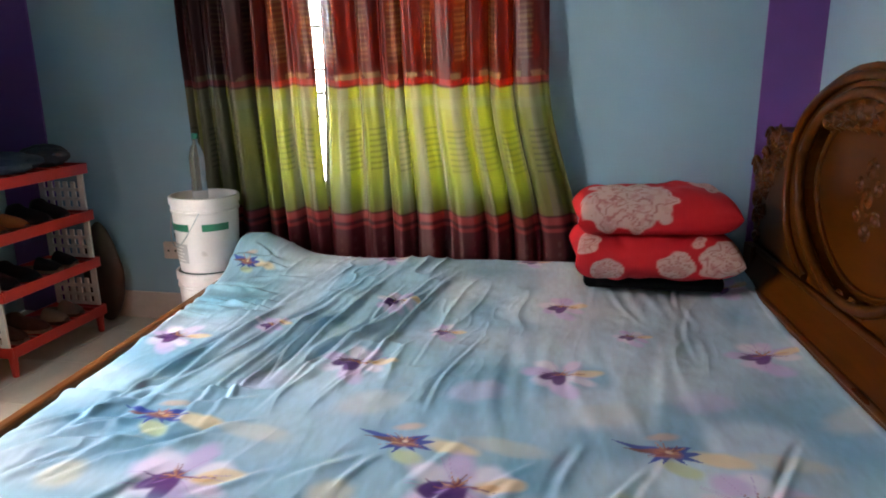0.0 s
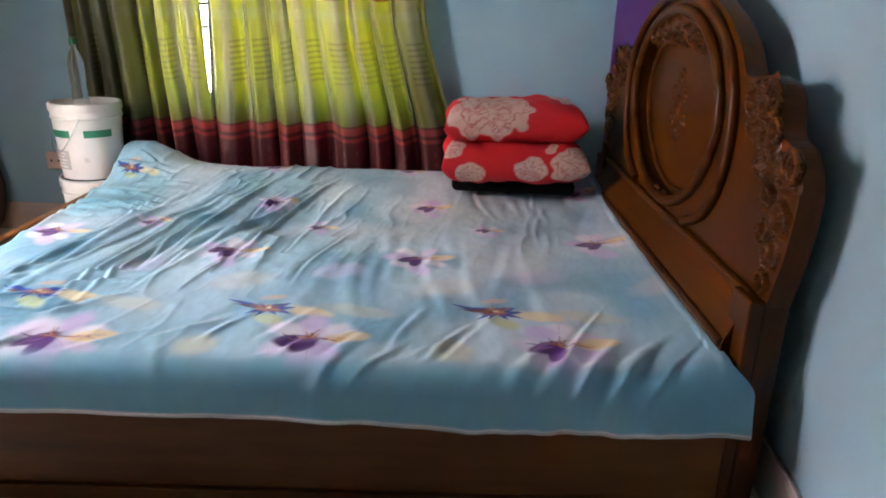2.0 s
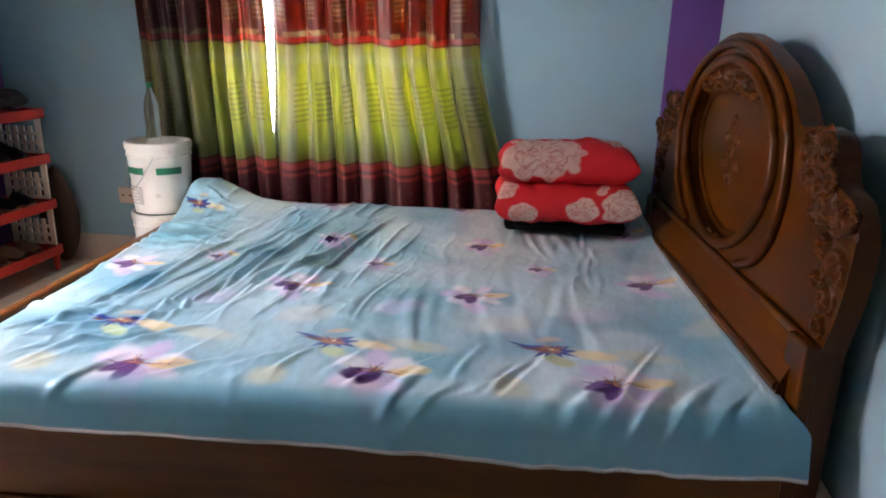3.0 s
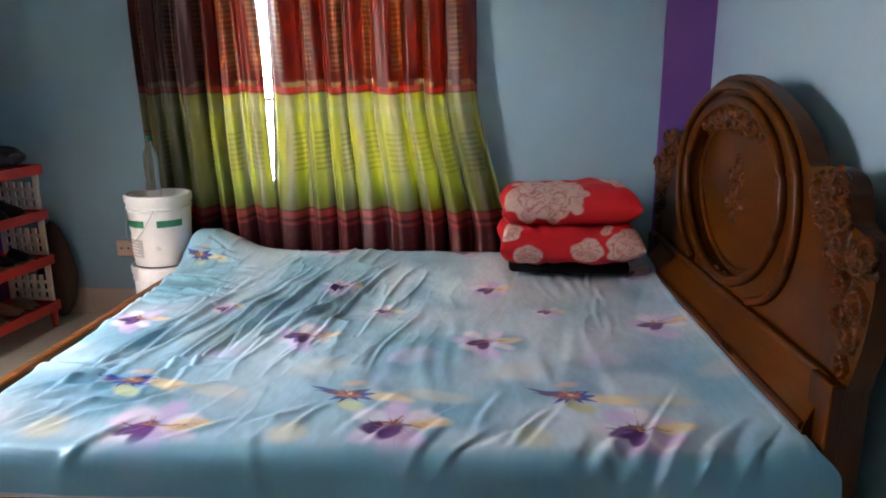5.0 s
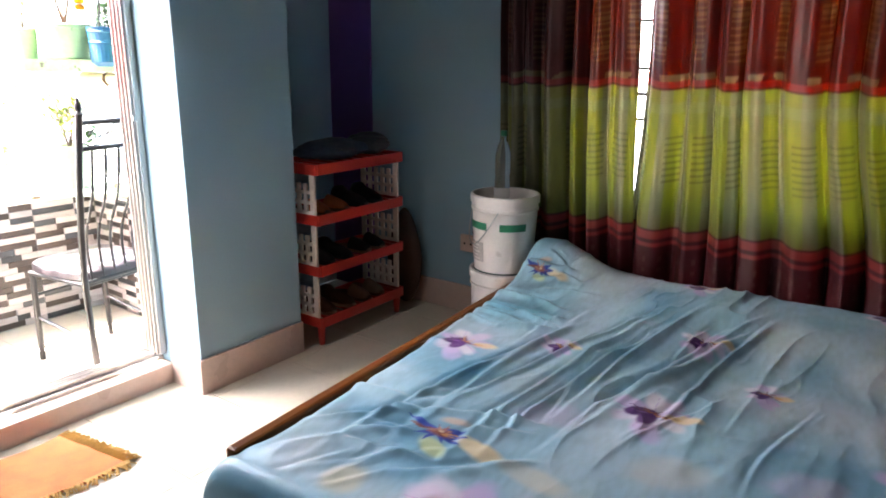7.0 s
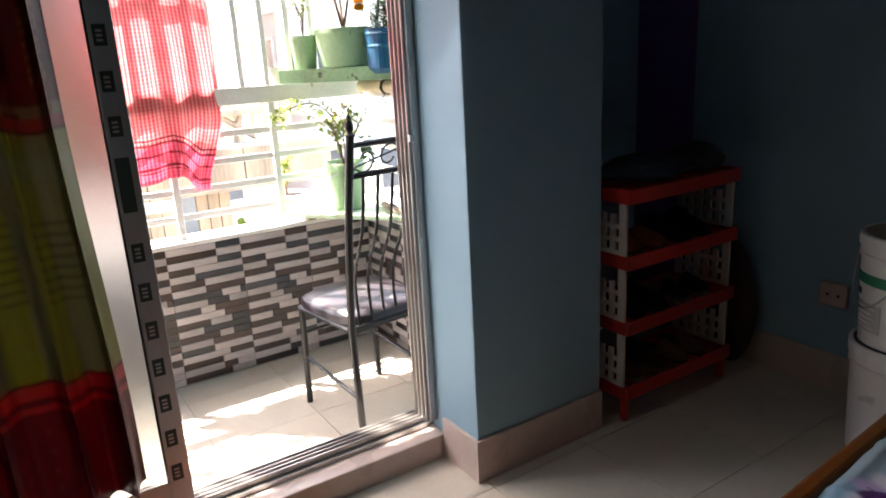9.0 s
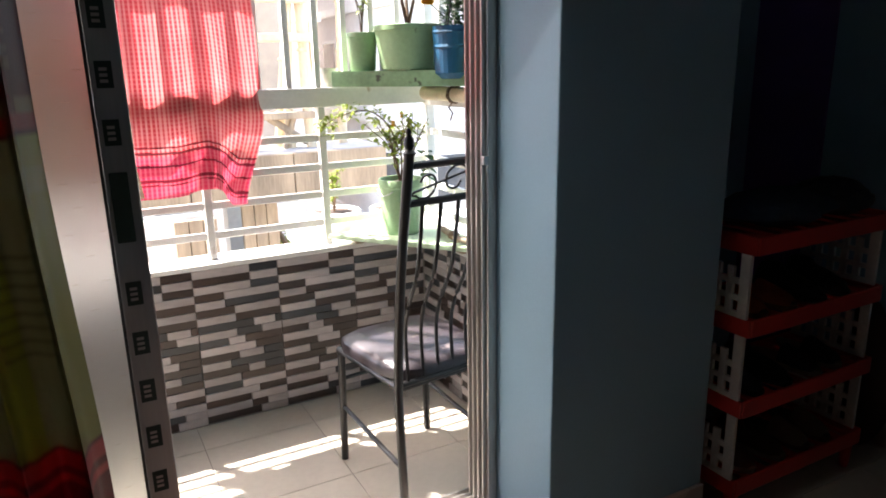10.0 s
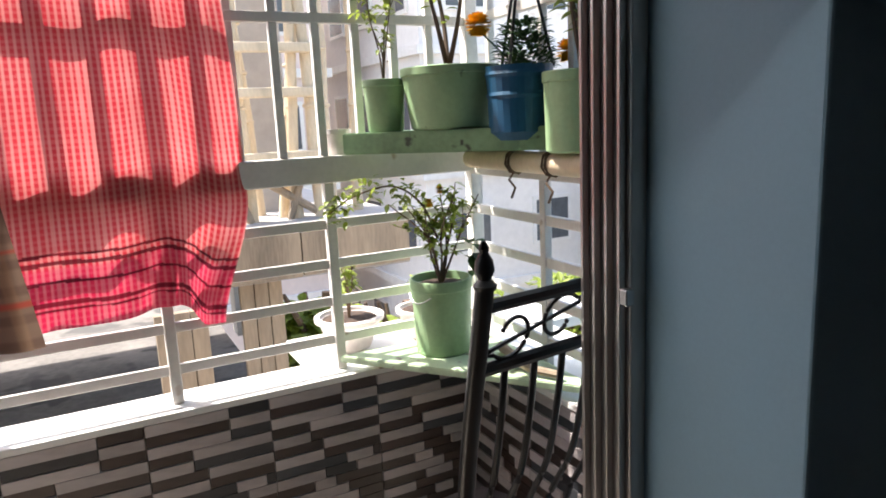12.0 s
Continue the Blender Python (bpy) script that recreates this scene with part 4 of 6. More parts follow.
# ---- pillows ----
def pillow(name, cx, cy, z0, w, d, h, label, group, seed, tilt=0.0):
    """A stuffed pillow as two bulged faces joined at the seam."""
    n = 120
    u, v = np.meshgrid(np.sin(np.linspace(-1, 1, n) * math.pi / 2), np.sin(np.linspace(-1, 1, n) * math.pi / 2))
    prof = np.clip(1 - np.abs(u) ** 10, 0, 1) ** 0.36 * np.clip(1 - np.abs(v) ** 4, 0, 1) ** 0.5
    X0, Y0 = cx + u * w / 2 * (1 - 0.06 * (1 - v * v)) - 0.07 * v * d / 2, cy + v * d / 2 * (1 - 0.06 * (1 - u * u)) + 0.07 * u * w / 2
    lump = 0.022 * (vnoise(X0, Y0, 9, seed) - 0.5) + 0.010 * (vnoise(X0 + 0.5 * Y0, Y0 * 0.4, 24, seed + 5) - 0.5)
    rows = []
    for side in (-1, 1):
        Z0 = z0 + h * 0.45 + side * h * (0.45 if side < 0 else 0.55) * prof + lump * prof + tilt * u * w / 2
        P = np.stack([X0, Y0, Z0], -1)
        C = np.ones((n, n, 3)) * np.array((0.60, 0.012, 0.018))
        C = over(C, 0.3 * vnoise(X0, Y0, 8, seed + 1), (0.45, 0.01, 0.02))
        nn = vnoise(X0, Z0 + 0.7 * Y0, 30, seed + 2)
        n4 = vnoise(X0, Z0 + 0.7 * Y0, 60, seed + 3)
        spots = ((-0.20, 3.08, 0.80, 0.17), (0.14, 3.4, 0.86, 0.10)) if seed == 7 else ((-0.02, 3.08, 0.575, 0.075), (0.14, 3.08, 0.60, 0.10), (-0.27, 3.06, 0.555, 0.07), (-0.36, 3.1, 0.65, 0.06), (0.05, 3.05, 0.66, 0.05))
        for fx, fy, fz, r in spots:
            q = np.sqrt((X0 - fx) ** 2 + (0.5 * (Y0 - fy)) ** 2 + (1.5 * (Z0 - fz)) ** 2) / r + 0.45 * (nn - 0.5)
            C = over(C, step(1.02, 0.94, q), (0.62, 0.42, 0.36))
            rings = np.cos(17 * q + 3 * np.sin(5 * np.arctan2(X0 - fx, Z0 - fz) + 6 * q) + 4 * (n4 - 0.5))
            C = over(C, step(0.98, 0.8, q) * step(0.55, 0.95, rings) * 0.75, (0.36, 0.09, 0.08))
            C = over(C, step(0.95, 0.6, q) * step(0.55, 0.75, n4) * 0.5, (0.50, 0.20, 0.17))
        rows.append((P if side > 0 else P[:, ::-1], C if side > 0 else C[:, ::-1]))
    lower, upper = rows
    base = fabric(name, upper[0], upper[1], PILLOW, (cx, cy, z0), label, "pillow", group)
    me = base.data
    bm = bmesh.new()
    bm.from_mesh(me)
    layer = bm.verts.layers.float_color["print"]
    grid = [[bm.verts.new(Vector(lower[0][i, j]) - Vector((cx, cy, z0))) for j in range(n)] for i in range(n)]
    for i in range(n):
        for j in range(n):
            grid[i][j][layer] = (*lower[1][i, j], 1)
    for i in range(n - 1):
        for j in range(n - 1):
            f = bm.faces.new((grid[i][j], grid[i][j + 1], grid[i + 1][j + 1], grid[i + 1][j]))
            f.smooth = True
    bmesh.ops.remove_doubles(bm, verts=bm.verts, dist=0.0004)
    bmesh.ops.recalc_face_normals(bm, faces=bm.faces[:])
    bm.to_mesh(me)
    bm.free()
    return base


pad = cube(-0.35, 0.17, 3.17, 3.47, 0.446, 0.506, 0.022)
own("folded_blanket", pad, BLACK_CLOTH, "flat black folded cloth under the red pillows", "blanket", True, at=(-0.08, 3.28, 0.446))
pillow("pillow", -0.100, 3.28, 0.498, 0.60, 0.45, 0.18, "red pillow with faded pink flowers, lowest of two", "red pillows", 4)
pillow("pillow", -0.105, 3.29, 0.664, 0.575, 0.43, 0.165, "red pillow with a large faded pink flower, stacked on another", "red pillows", 7, tilt=0.03)

# ---- things in the alcove and by the bed ----
def bucket_body(c, z0, h, r0, r1):
    return lathe(bmesh.new(), (c[0], c[1], z0), [(r0 * 0.9, 0.0), (r0, 0.006), (r1 * 0.985, h * 0.80), (r1 * 1.02, h * 0.81), (r1 * 1.02, h * 0.835), (r1, h * 0.84), (r1 * 1.005, h * 0.90), (r1 * 1.045, h * 0.905), (r1 * 1.045, h * 0.99),
                                                    (r1 * 1.02, h), (r1 * 0.96, h), (r1 * 0.95, h * 0.97), (r1 * 0.93, h * 0.5), (r0 * 0.9, 0.012)], 48)


def arc_label(c, z0, z1, r0, r1, a0, a1, thick=0.0012):
    """A print laid round a tapering wall between two angles in degrees."""
    bm = bmesh.new()
    n = 14
    cols = []
    for k in range(n + 1):
        a = radians(a0 + (a1 - a0) * k / n)
        cols.append([bm.verts.new((c[0] + (r + d) * math.cos(a), c[1] + (r + d) * math.sin(a), z)) for z, r in ((z0, r0), (z1, r1)) for d in (0, thick)])
    for p, q in zip(cols, cols[1:]):
        bm.faces.new((p[1], q[1], q[3], p[3]))
        bm.faces.new((p[0], p[2], q[2], q[0]))
        bm.faces.new((p[2], p[3], q[3], q[2]))
        bm.faces.new((p[0], q[0], q[1], p[1]))
    bm.faces.new((cols[0][0], cols[0][1], cols[0][3], cols[0][2]))
    bm.faces.new((cols[-1][0], cols[-1][2], cols[-1][3], cols[-1][1]))
    return bm


BC = (-2.088, 3.43)
lower = thing("paint_bucket", (*BC, 0), "white plastic paint bucket standing on the floor under another", "bucket", "stacked paint buckets")
part("tub", bucket_body(BC, 0.0, 0.385, 0.135, 0.150), BUCKET, lower, smooth=True)
upper = thing("paint_bucket", (*BC, 0.375), "white plastic paint bucket with a green label band, stacked on another", "bucket", "stacked paint buckets")
tub = part("tub", bucket_body(BC, 0.375, 0.36, 0.134, 0.151), BUCKET, upper, smooth=True)
for a0, a1 in ((-150, -92), (-68, -20)):
    part("label_band", arc_label(BC, 0.585, 0.618, 0.1468, 0.1486, a0, a1), GREEN_LABEL, tub, "green printed band")
part("label_mark", arc_label(BC, 0.545, 0.565, 0.1450, 0.1462, -150, -134), DARK_PRINT, tub, "dark printed mark")
part("label_panel", arc_label(BC, 0.435, 0.525, 0.1385, 0.1436, -142, -100), GREY_PRINT, tub, "faint grey printed panel")
for k in range(5):
    part("label_line", arc_label(BC, 0.445 + 0.016 * k, 0.450 + 0.016 * k, 0.1402 + 0.0010 * k, 0.1406 + 0.0010 * k, -138, -108 - 5 * (k % 2)), BUCKET, tub)
part("seam_band", arc_label(BC, 0.382, 0.390, 0.1362, 0.1366, -178, 0), DARK_PRINT, tub, "dark seam line")
ear = [(BC[0] + 0.160 * math.cos(a), BC[1] + 0.160 * math.sin(a), 0.672 - 0.16 * math.sin(math.pi * t)) for t, a in ((k / 16, radians(-175 + 105 * k / 16)) for k in range(17))]
part("wire_handle", tube(bmesh.new(), ear, 0.0028, 6), STEEL, upper, smooth=True)

bottle = thing("water_bottle", (-2.13, 3.47, 0.70), "empty clear plastic bottle with a green cap on the bucket", "bottle")
BOTTLE = glass("bottle_plastic", 0.12, (0.93, 0.96, 0.96))
BOTTLE.node_tree.nodes["Principled BSDF"].inputs["Transmission Weight"].default_value = 0.9
part("body", lathe(bmesh.new(), (-2.13, 3.47, 0.700), [(0.030, 0), (0.036, 0.01), (0.036, 0.08), (0.032, 0.10), (0.036, 0.12), (0.036, 0.20), (0.026, 0.245), (0.013, 0.265), (0.013, 0.285)], 24), BOTTLE, bottle, smooth=True)
part("cap", lathe(bmesh.new(), (-2.13, 3.47, 0.985), [(0.016, 0), (0.016, 0.022), (0.014, 0.025)], 18), GREEN_LABEL, bottle, smooth=True)

socket = thing("wall_socket", (-2.45, NORTH, 0.35), "cream plastic wall socket beside the buckets", "socket")
part("plate", cube(-2.50, -2.40, NORTH - 0.022, NORTH - 0.001, 0.34, 0.43, 0.006), SOCKET, socket)
for x in (-2.47, -2.43):
    part("pin_hole", cube(x - 0.005, x + 0.005, NORTH - 0.0235, NORTH - 0.020, 0.38, 0.39), BLACK_IRON, socket)

# shoe rack of red shelves on slotted white end panels
RX0, RX1, RY0, RY1 = -3.01, -2.735, 2.885, 3.49
rack = thing("shoe_rack", ((RX0 + RX1) / 2, (RY0 + RY1) / 2, 0), "red plastic four-shelf shoe rack with slotted white end panels", "shoe rack")
SHELVES = (0.125, 0.375, 0.615, 0.845)
slots = [RY0, RY0 + 0.03] + [RY0 + 0.03 + 0.0365 * k for k in range(1, 15)] + [RY1 - 0.03, RY1]
for z in SHELVES:
    rim = part("shelf", lattice(bmesh.new(), [RX0, RX0 + 0.028, RX1 - 0.028, RX1], slots, lambda i, j: i != 1 or j in (0, len(slots) - 2) or j % 2 == 0, lambda u, v: (u, v, z), 0.010), RED_PLASTIC, rack)
    for name, x0, x1, y0, y1 in (("shelf_lip", RX0, RX1, RY0 - 0.004, RY0 + 0.006), ("shelf_lip", RX0, RX1, RY1 - 0.006, RY1 + 0.004), ("shelf_lip", RX0 - 0.004, RX0 + 0.006, RY0 + 0.006, RY1 - 0.006), ("shelf_lip", RX1 - 0.006, RX1 + 0.004, RY0 + 0.006, RY1 - 0.006)):
        part(name, cube(x0, x1, y0, y1, z - 0.032, z + 0.018, 0.003), RED_PLASTIC, rim)
for x in (RX0 + 0.012, RX1 - 0.042):
    for y in (RY0 + 0.008, RY1 - 0.038):
        bm = bmesh.new()
        lathe(bm, (x + 0.015, y + 0.015, 0.0), [(0.012, 0), (0.015, 0.01), (0.020, 0.10)], 12)
        part("foot", bm, RED_PLASTIC, rack, smooth=True)
for z0, z1 in zip(SHELVES, SHELVES[1:]):
    us = [RX0 + 0.012, RX0 + 0.042] + [RX0 + 0.042 + 0.0213 * k for k in range(1, 9)] + [RX1 - 0.042, RX1 - 0.012]
    vs = [z0 + 0.018 + 0.0155 * k for k in range(10)] + [z1 - 0.032]
    last = len(us) - 2
    for y in (RY0 + 0.006, RY1 - 0.018):
        bm = lattice(bmesh.new(), us, vs, lambda i, j: i in (0, last) or (j < 9 and (j % 3 == 0 or (i % 2 == 0 and j < 9))), lambda u, v: (u, y, v), 0.010)
        part("end_panel", bm, WHITE_PLASTIC, rack, "slotted white end panel")


def shoe(at, turn, material, sole, label, group, open_top=True, size=0.24):
    """A low shoe or sandal: a sole, an upper and a strap."""
    sh = thing("shoe", at, label, "shoe", group)
    sh.rotation_euler = (0, 0, turn)
    BASE[sh] = Vector()
    n = 20
    outline = []
    for k in range(n):
        a = 2 * math.pi * k / n
        w = 0.040 + 0.006 * math.cos(a)
        outline.append((size / 2 * math.cos(a), w * math.sin(a)))
    bm = bmesh.new()
    lo = [bm.verts.new((x, y, 0)) for x, y in outline]
    hi = [bm.verts.new((x * 1.02, y * 1.04, 0.018)) for x, y in outline]
    bm.faces.new(list(reversed(lo))), bm.faces.new(hi)
    for k in range(n):
        bm.faces.new((lo[k], lo[(k + 1) % n], hi[(k + 1) % n], hi[k]))
    part("sole", bm, sole, sh)
    bm = bmesh.new()
    m, r = 10, 12
    grid = []
    span = (0.0, 0.46) if open_top else (-0.48, 0.47)
    for i in range(m):
        t = span[0] + (span[1] - span[0]) * i / (m - 1)
        x = size * t
        w = 0.041 * math.sqrt(max(0.02, 1 - (2.05 * t) ** 4))
        h = (0.055 if t > -0.1 else 0.075) * math.sqrt(max(0.03, 1 - (2.1 * t) ** 6)) * (1 - 0.55 * max(0, t) * 2)
        grid.append([bm.verts.new((x, -w * math.cos(math.pi * k / (r - 1)), 0.016 + h * math.sin(math.pi * k / (r - 1)))) for k in range(r)])
    for a, b in zip(grid, grid[1:]):
        for k in range(r - 1):
            bm.faces.new((a[k], b[k], b[k + 1], a[k + 1]))
    bmesh.ops.solidify(bm, geom=bm.faces[:], thickness=0.003)
    part("upper", bm, material, sh, smooth=True)
    return sh


SHOES = ((0.125, 3.00, SHOE_BROWN, SHOE_TAN, "worn brown leather shoe on the lowest shelf", False), (0.125, 3.12, SHOE_BROWN, SHOE_TAN, "worn brown leather shoe on the lowest shelf", False),
         (0.125, 3.24, SHOE_TAN, SHOE_BROWN, "tan sandal on the lowest shelf", True), (0.125, 3.36, SHOE_TAN, SHOE_BROWN, "tan sandal on the lowest shelf", True),
         (0.375, 3.00, SHOE_DARK, SHOE_DARK, "black shoe on the second shelf", False), (0.375, 3.11, SHOE_DARK, SHOE_DARK, "black shoe on the second shelf", False),
         (0.375, 3.25, SHOE_DARK, SHOE_TAN, "black slipper on the second shelf", True), (0.375, 3.37, SHOE_DARK, SHOE_TAN, "black slipper on the second shelf", True),
         (0.615, 2.98, SHOE_ORANGE, SHOE_BROWN, "orange strap sandal on the third shelf", True), (0.615, 3.09, SHOE_ORANGE, SHOE_BROWN, "orange strap sandal on the third shelf", True),
         (0.615, 3.23, SHOE_DARK, SHOE_DARK, "dark grey trainer on the third shelf", False), (0.615, 3.36, SHOE_DARK, SHOE_DARK, "dark grey trainer on the third shelf", False))
for k, (z, y, m, so, lab, op) in enumerate(SHOES):
    shoe((-2.872, y, z + 0.001), math.radians((-4, 6, 3, -7)[k % 4]), m, so, lab, "shoes on the rack", op)


def heap(name, c, size, material, label, category, seed):
    """A slumped cloth bag or folded clothes."""
    bm = bmesh.new()
    bmesh.ops.create_icosphere(bm, subdivisions=4, radius=1)
    for v in bm.verts:
        d = 1 + 0.22 * noise.noise(v.co * 1.7 + Vector((seed, 0, 0))) + 0.08 * noise.noise(v.co * 5 + Vector((0, seed, 0)))
        p = v.co * d
        v.co = Vector((c[0] + p.x * size[0], c[1] + p.y * size[1], c[2] + max(0, (p.z + 0.75)) * size[2]))
    return own(name, bm, material, label, category, True, at=c)


heap("cloth_bag", (-2.87, 3.12, 0.863), (0.125, 0.21, 0.048), DENIM, "dark blue folded cloth bag on top of the shoe rack", "bag", 1.3)
heap("folded_clothes", (-2.86, 3.36, 0.863), (0.11, 0.12, 0.055), SHOE_DARK, "small black folded cloth on top of the shoe rack", "clothes", 4.1)
bm = bmesh.new()
bmesh.ops.create_icosphere(bm, subdivisions=4, radius=1)
for v in bm.verts:
    v.co = Vector((-2.83 + 0.115 * v.co.x * (1 - 0.35 * max(0, v.co.z)), 3.625 + 0.055 * v.co.y, 0.27 + 0.27 * v.co.z))
own("leaning_bag", bm, mat("dark_brown_bag", (0.055, 0.028, 0.018), 0.7), "dark brown upright bag leaning on the wall behind the rack", "bag", True, at=(-2.83, 3.625, 0.0))

# ---- balcony door ----
door = thing("door_1", (-3.09, (DOOR_S + PIER_S) / 2, 0.0), "aluminium sliding balcony door with frosted glass, slid half open", "door")
door["kind"] = "structure"
structure("door_step", cube(-3.13, -2.97, DOOR_S, PIER_S, 0.0, 0.085, 0.004), SKIRT, "beige tiled door step", "step")
frame_part = part("door_frame", box(cube(-3.115, -3.018, PIER_S - 0.028, PIER_S, 0.118, 2.08, 0.003), -3.125, -3.062, DOOR_S, DOOR_S + 0.03, 0.118, 2.08, 0.003), ALU, door)
part("door_head", cube(-3.125, -3.062, DOOR_S + 0.03, PIER_S - 0.03, 2.05, 2.08, 0.003), ALU, door)
for x in (-3.104, -3.080, -3.055, -3.030):
    part("jamb_groove", cube(x - 0.003, x + 0.003, PIER_S - 0.039, PIER_S - 0.028, 0.118, 2.05, 0.001), ALU, frame_part)
bm = cube(-3.128, -3.045, DOOR_S, PIER_S, 0.085, 0.100, 0.002)
for x in (-3.124, -3.104, -3.084, -3.064):
    box(bm, x - 0.0025, x + 0.0025, DOOR_S + 0.03, PIER_S - 0.03, 0.100, 0.120)
part("door_track", bm, ALU, door)
part("striker", cube(-3.022, -3.008, PIER_S - 0.044, PIER_S - 0.030, 1.076, 1.098, 0.002), STEEL, door)
LEAF_N = 1.458
leaf = part("sliding_leaf", box(box(cube(-3.104, -3.074, LEAF_N - 0.060, LEAF_N, 0.125, 2.045, 0.003), -3.104, -3.074, DOOR_S + 0.03, DOOR_S + 0.09, 0.125, 2.045, 0.003), -3.102, -3.076, DOOR_S + 0.09, LEAF_N - 0.060, 0.125, 0.20, 0.003), ALU, door)
part("top_rail", cube(-3.102, -3.076, DOOR_S + 0.09, LEAF_N - 0.060, 1.97, 2.045, 0.003), ALU, leaf)
pane = part("frosted_pane", cube(-3.092, -3.086, DOOR_S + 0.09, LEAF_N - 0.060, 0.20, 1.97), FROST, leaf, "frosted glass pane")
pane.visible_shadow = False
bm = bmesh.new()
mark_rs = random.Random(17)
for row in range(34):
    for col in range(10):
        y, z = DOOR_S + 0.12 + 0.058 * col + 0.029 * (row % 2) + mark_rs.uniform(-0.006, 0.006), 0.24 + 0.051 * row + mark_rs.uniform(-0.006, 0.006)
        tube(bm, [(-3.0858, y, z), (-3.0854, y + 0.006, z + 0.001), (-3.0854, y + 0.011, z), (-3.0858, y + 0.017, z + 0.001)], 0.0007, 4)
part("embossed_marks", bm, STONE, pane, "small embossed dashes in the frosted glass")
part("gasket", cube(-3.0745, -3.070, LEAF_N - 0.066, LEAF_N - 0.060, 0.20, 1.97), BLACK_IRON, leaf)
part("pull_recess", cube(-3.0745, -3.0725, LEAF_N - 0.052, LEAF_N - 0.018, 0.98, 1.12, 0.002), DARK_PRINT, leaf, "dark recessed pull")
for k in range(15):
    z = 0.20 + 0.108 * k
    if 0.93 < z < 1.10:
        continue
    st = part("sticker", cube(-3.0738, -3.0730, LEAF_N - 0.050, LEAF_N - 0.020, z, z + 0.050), DARK_PRINT, leaf, "dark maker's sticker")
    for m in range(3):
        part("sticker_mark", cube(-3.0730, -3.0726, LEAF_N - 0.043, LEAF_N - 0.029, z + 0.010 + 0.011 * m, z + 0.016 + 0.011 * m), GREY_PRINT, st)

hang("curtain", 0.62, 1.308, 0.30, 2.28, -2.915, 6.6, "pleated maroon and olive satin curtain drawn aside at the balcony door", "door curtain", flare=0.03, axis="y", seed=5)
rod2 = thing("curtain_rod", (-2.915, 1.4, 2.28), "steel curtain rod over the balcony door", "curtain rod")
part("rod", tube(bmesh.new(), [(-2.915, 0.5, 2.29), (-2.915, 2.24, 2.29)], 0.011), STEEL, rod2, smooth=True)
for y in (0.56, 2.18):
    part("bracket", cube(-2.97, -2.90, y - 0.012, y + 0.012, 2.27, 2.31, 0.003), STEEL, rod2)

# rug with a fringe
rug = thing("rug", (-2.72, 1.55, 0.0), "orange woven floor rug with a yellow fringe by the balcony door", "rug")
bm = bmesh.new()
rows = []
for i in range(25):
    row = []
    for j in range(31):
        u, v = i / 24, j / 30
        x = -2.90 + 0.34 * u + 0.012 * math.sin(9 * v)
        y = 1.12 + 0.66 * v + 0.05 * (u - 0.5)
        row.append(bm.verts.new((x, y, 0.013 + 0.005 * noise.noise(Vector((x * 9, y * 9, 0))))))
    rows.append(row)
for a, b in zip(rows, rows[1:]):
    for j in range(30):
        bm.faces.new((a[j], b[j], b[j + 1], a[j + 1]))
bmesh.ops.recalc_face_normals(bm, faces=bm.faces[:])
bmesh.ops.solidify(bm, geom=bm.faces[:], thickness=0.010)
part("woven_mat", bm, RUG, rug, smooth=True)
bm = bmesh.new()
rs = random.Random(4)
for k in range(150):
    u = k / 149
    x, y = -2.90 + 0.34 * u, 1.78 + 0.05 * (u - 0.5)
    tube(bm, [(x, y - 0.01, 0.012), (x + rs.uniform(-0.012, 0.012), y + 0.02, 0.014), (x + rs.uniform(-0.025, 0.025), y + rs.uniform(0.03, 0.05), 0.005)], 0.0028, 4)
for k in range(120):
    v = k / 119
    x, y = -2.56 + 0.012 * math.sin(9 * v), 1.145 + 0.66 * v
    tube(bm, [(x - 0.01, y, 0.012), (x + 0.012, y + rs.uniform(-0.01, 0.01), 0.013), (x + rs.uniform(0.02, 0.035), y + rs.uniform(-0.02, 0.02), 0.005)], 0.0028, 4)
part("fringe", bm, FRINGE, rug, "yellow frayed fringe", smooth=True)

# ---- balcony ----
B_S, ROOF = -0.4, 2.62
TOP = 0.630
balcony_floor = structure("balcony_floor", cube(-4.24, -3.131, B_S, PARAPET_Y + 0.15, -0.16, -0.005), GROUT, "cream tiled balcony floor", "floor")
structure("balcony_ceiling", cube(-4.30, -3.131, B_S, PARAPET_Y + 0.20, ROOF, ROOF + 0.15), CEMENT, "grey balcony ceiling slab", "ceiling")
structure("balcony_end_wall", cube(-4.24, -3.131, B_S - 0.12, B_S, -0.16, ROOF), PAINT, "plain painted balcony end wall", "wall")
par_w = structure("parapet_west", cube(-4.255, PARAPET_X - 0.010, B_S, PARAPET_Y + 0.15, -0.16, TOP - 0.02), CEMENT, "low parapet clad with brown and grey mosaic tiles", "parapet")
par_n = structure("parapet_north", cube(PARAPET_X - 0.009, -3.131, PARAPET_Y + 0.010, PARAPET_Y + 0.15, -0.16, TOP - 0.02), CEMENT, "low parapet clad with brown and grey mosaic tiles", "parapet")
bm = cube(-4.275, PARAPET_X + 0.004, B_S, PARAPET_Y + 0.17, TOP - 0.019, TOP, 0.003)
box(bm, PARAPET_X + 0.005, -3.131, PARAPET_Y - 0.004, PARAPET_Y + 0.17, TOP - 0.019, TOP, 0.003)
structure("parapet_coping", bm, STONE, "white stone coping on the parapet", "sill")

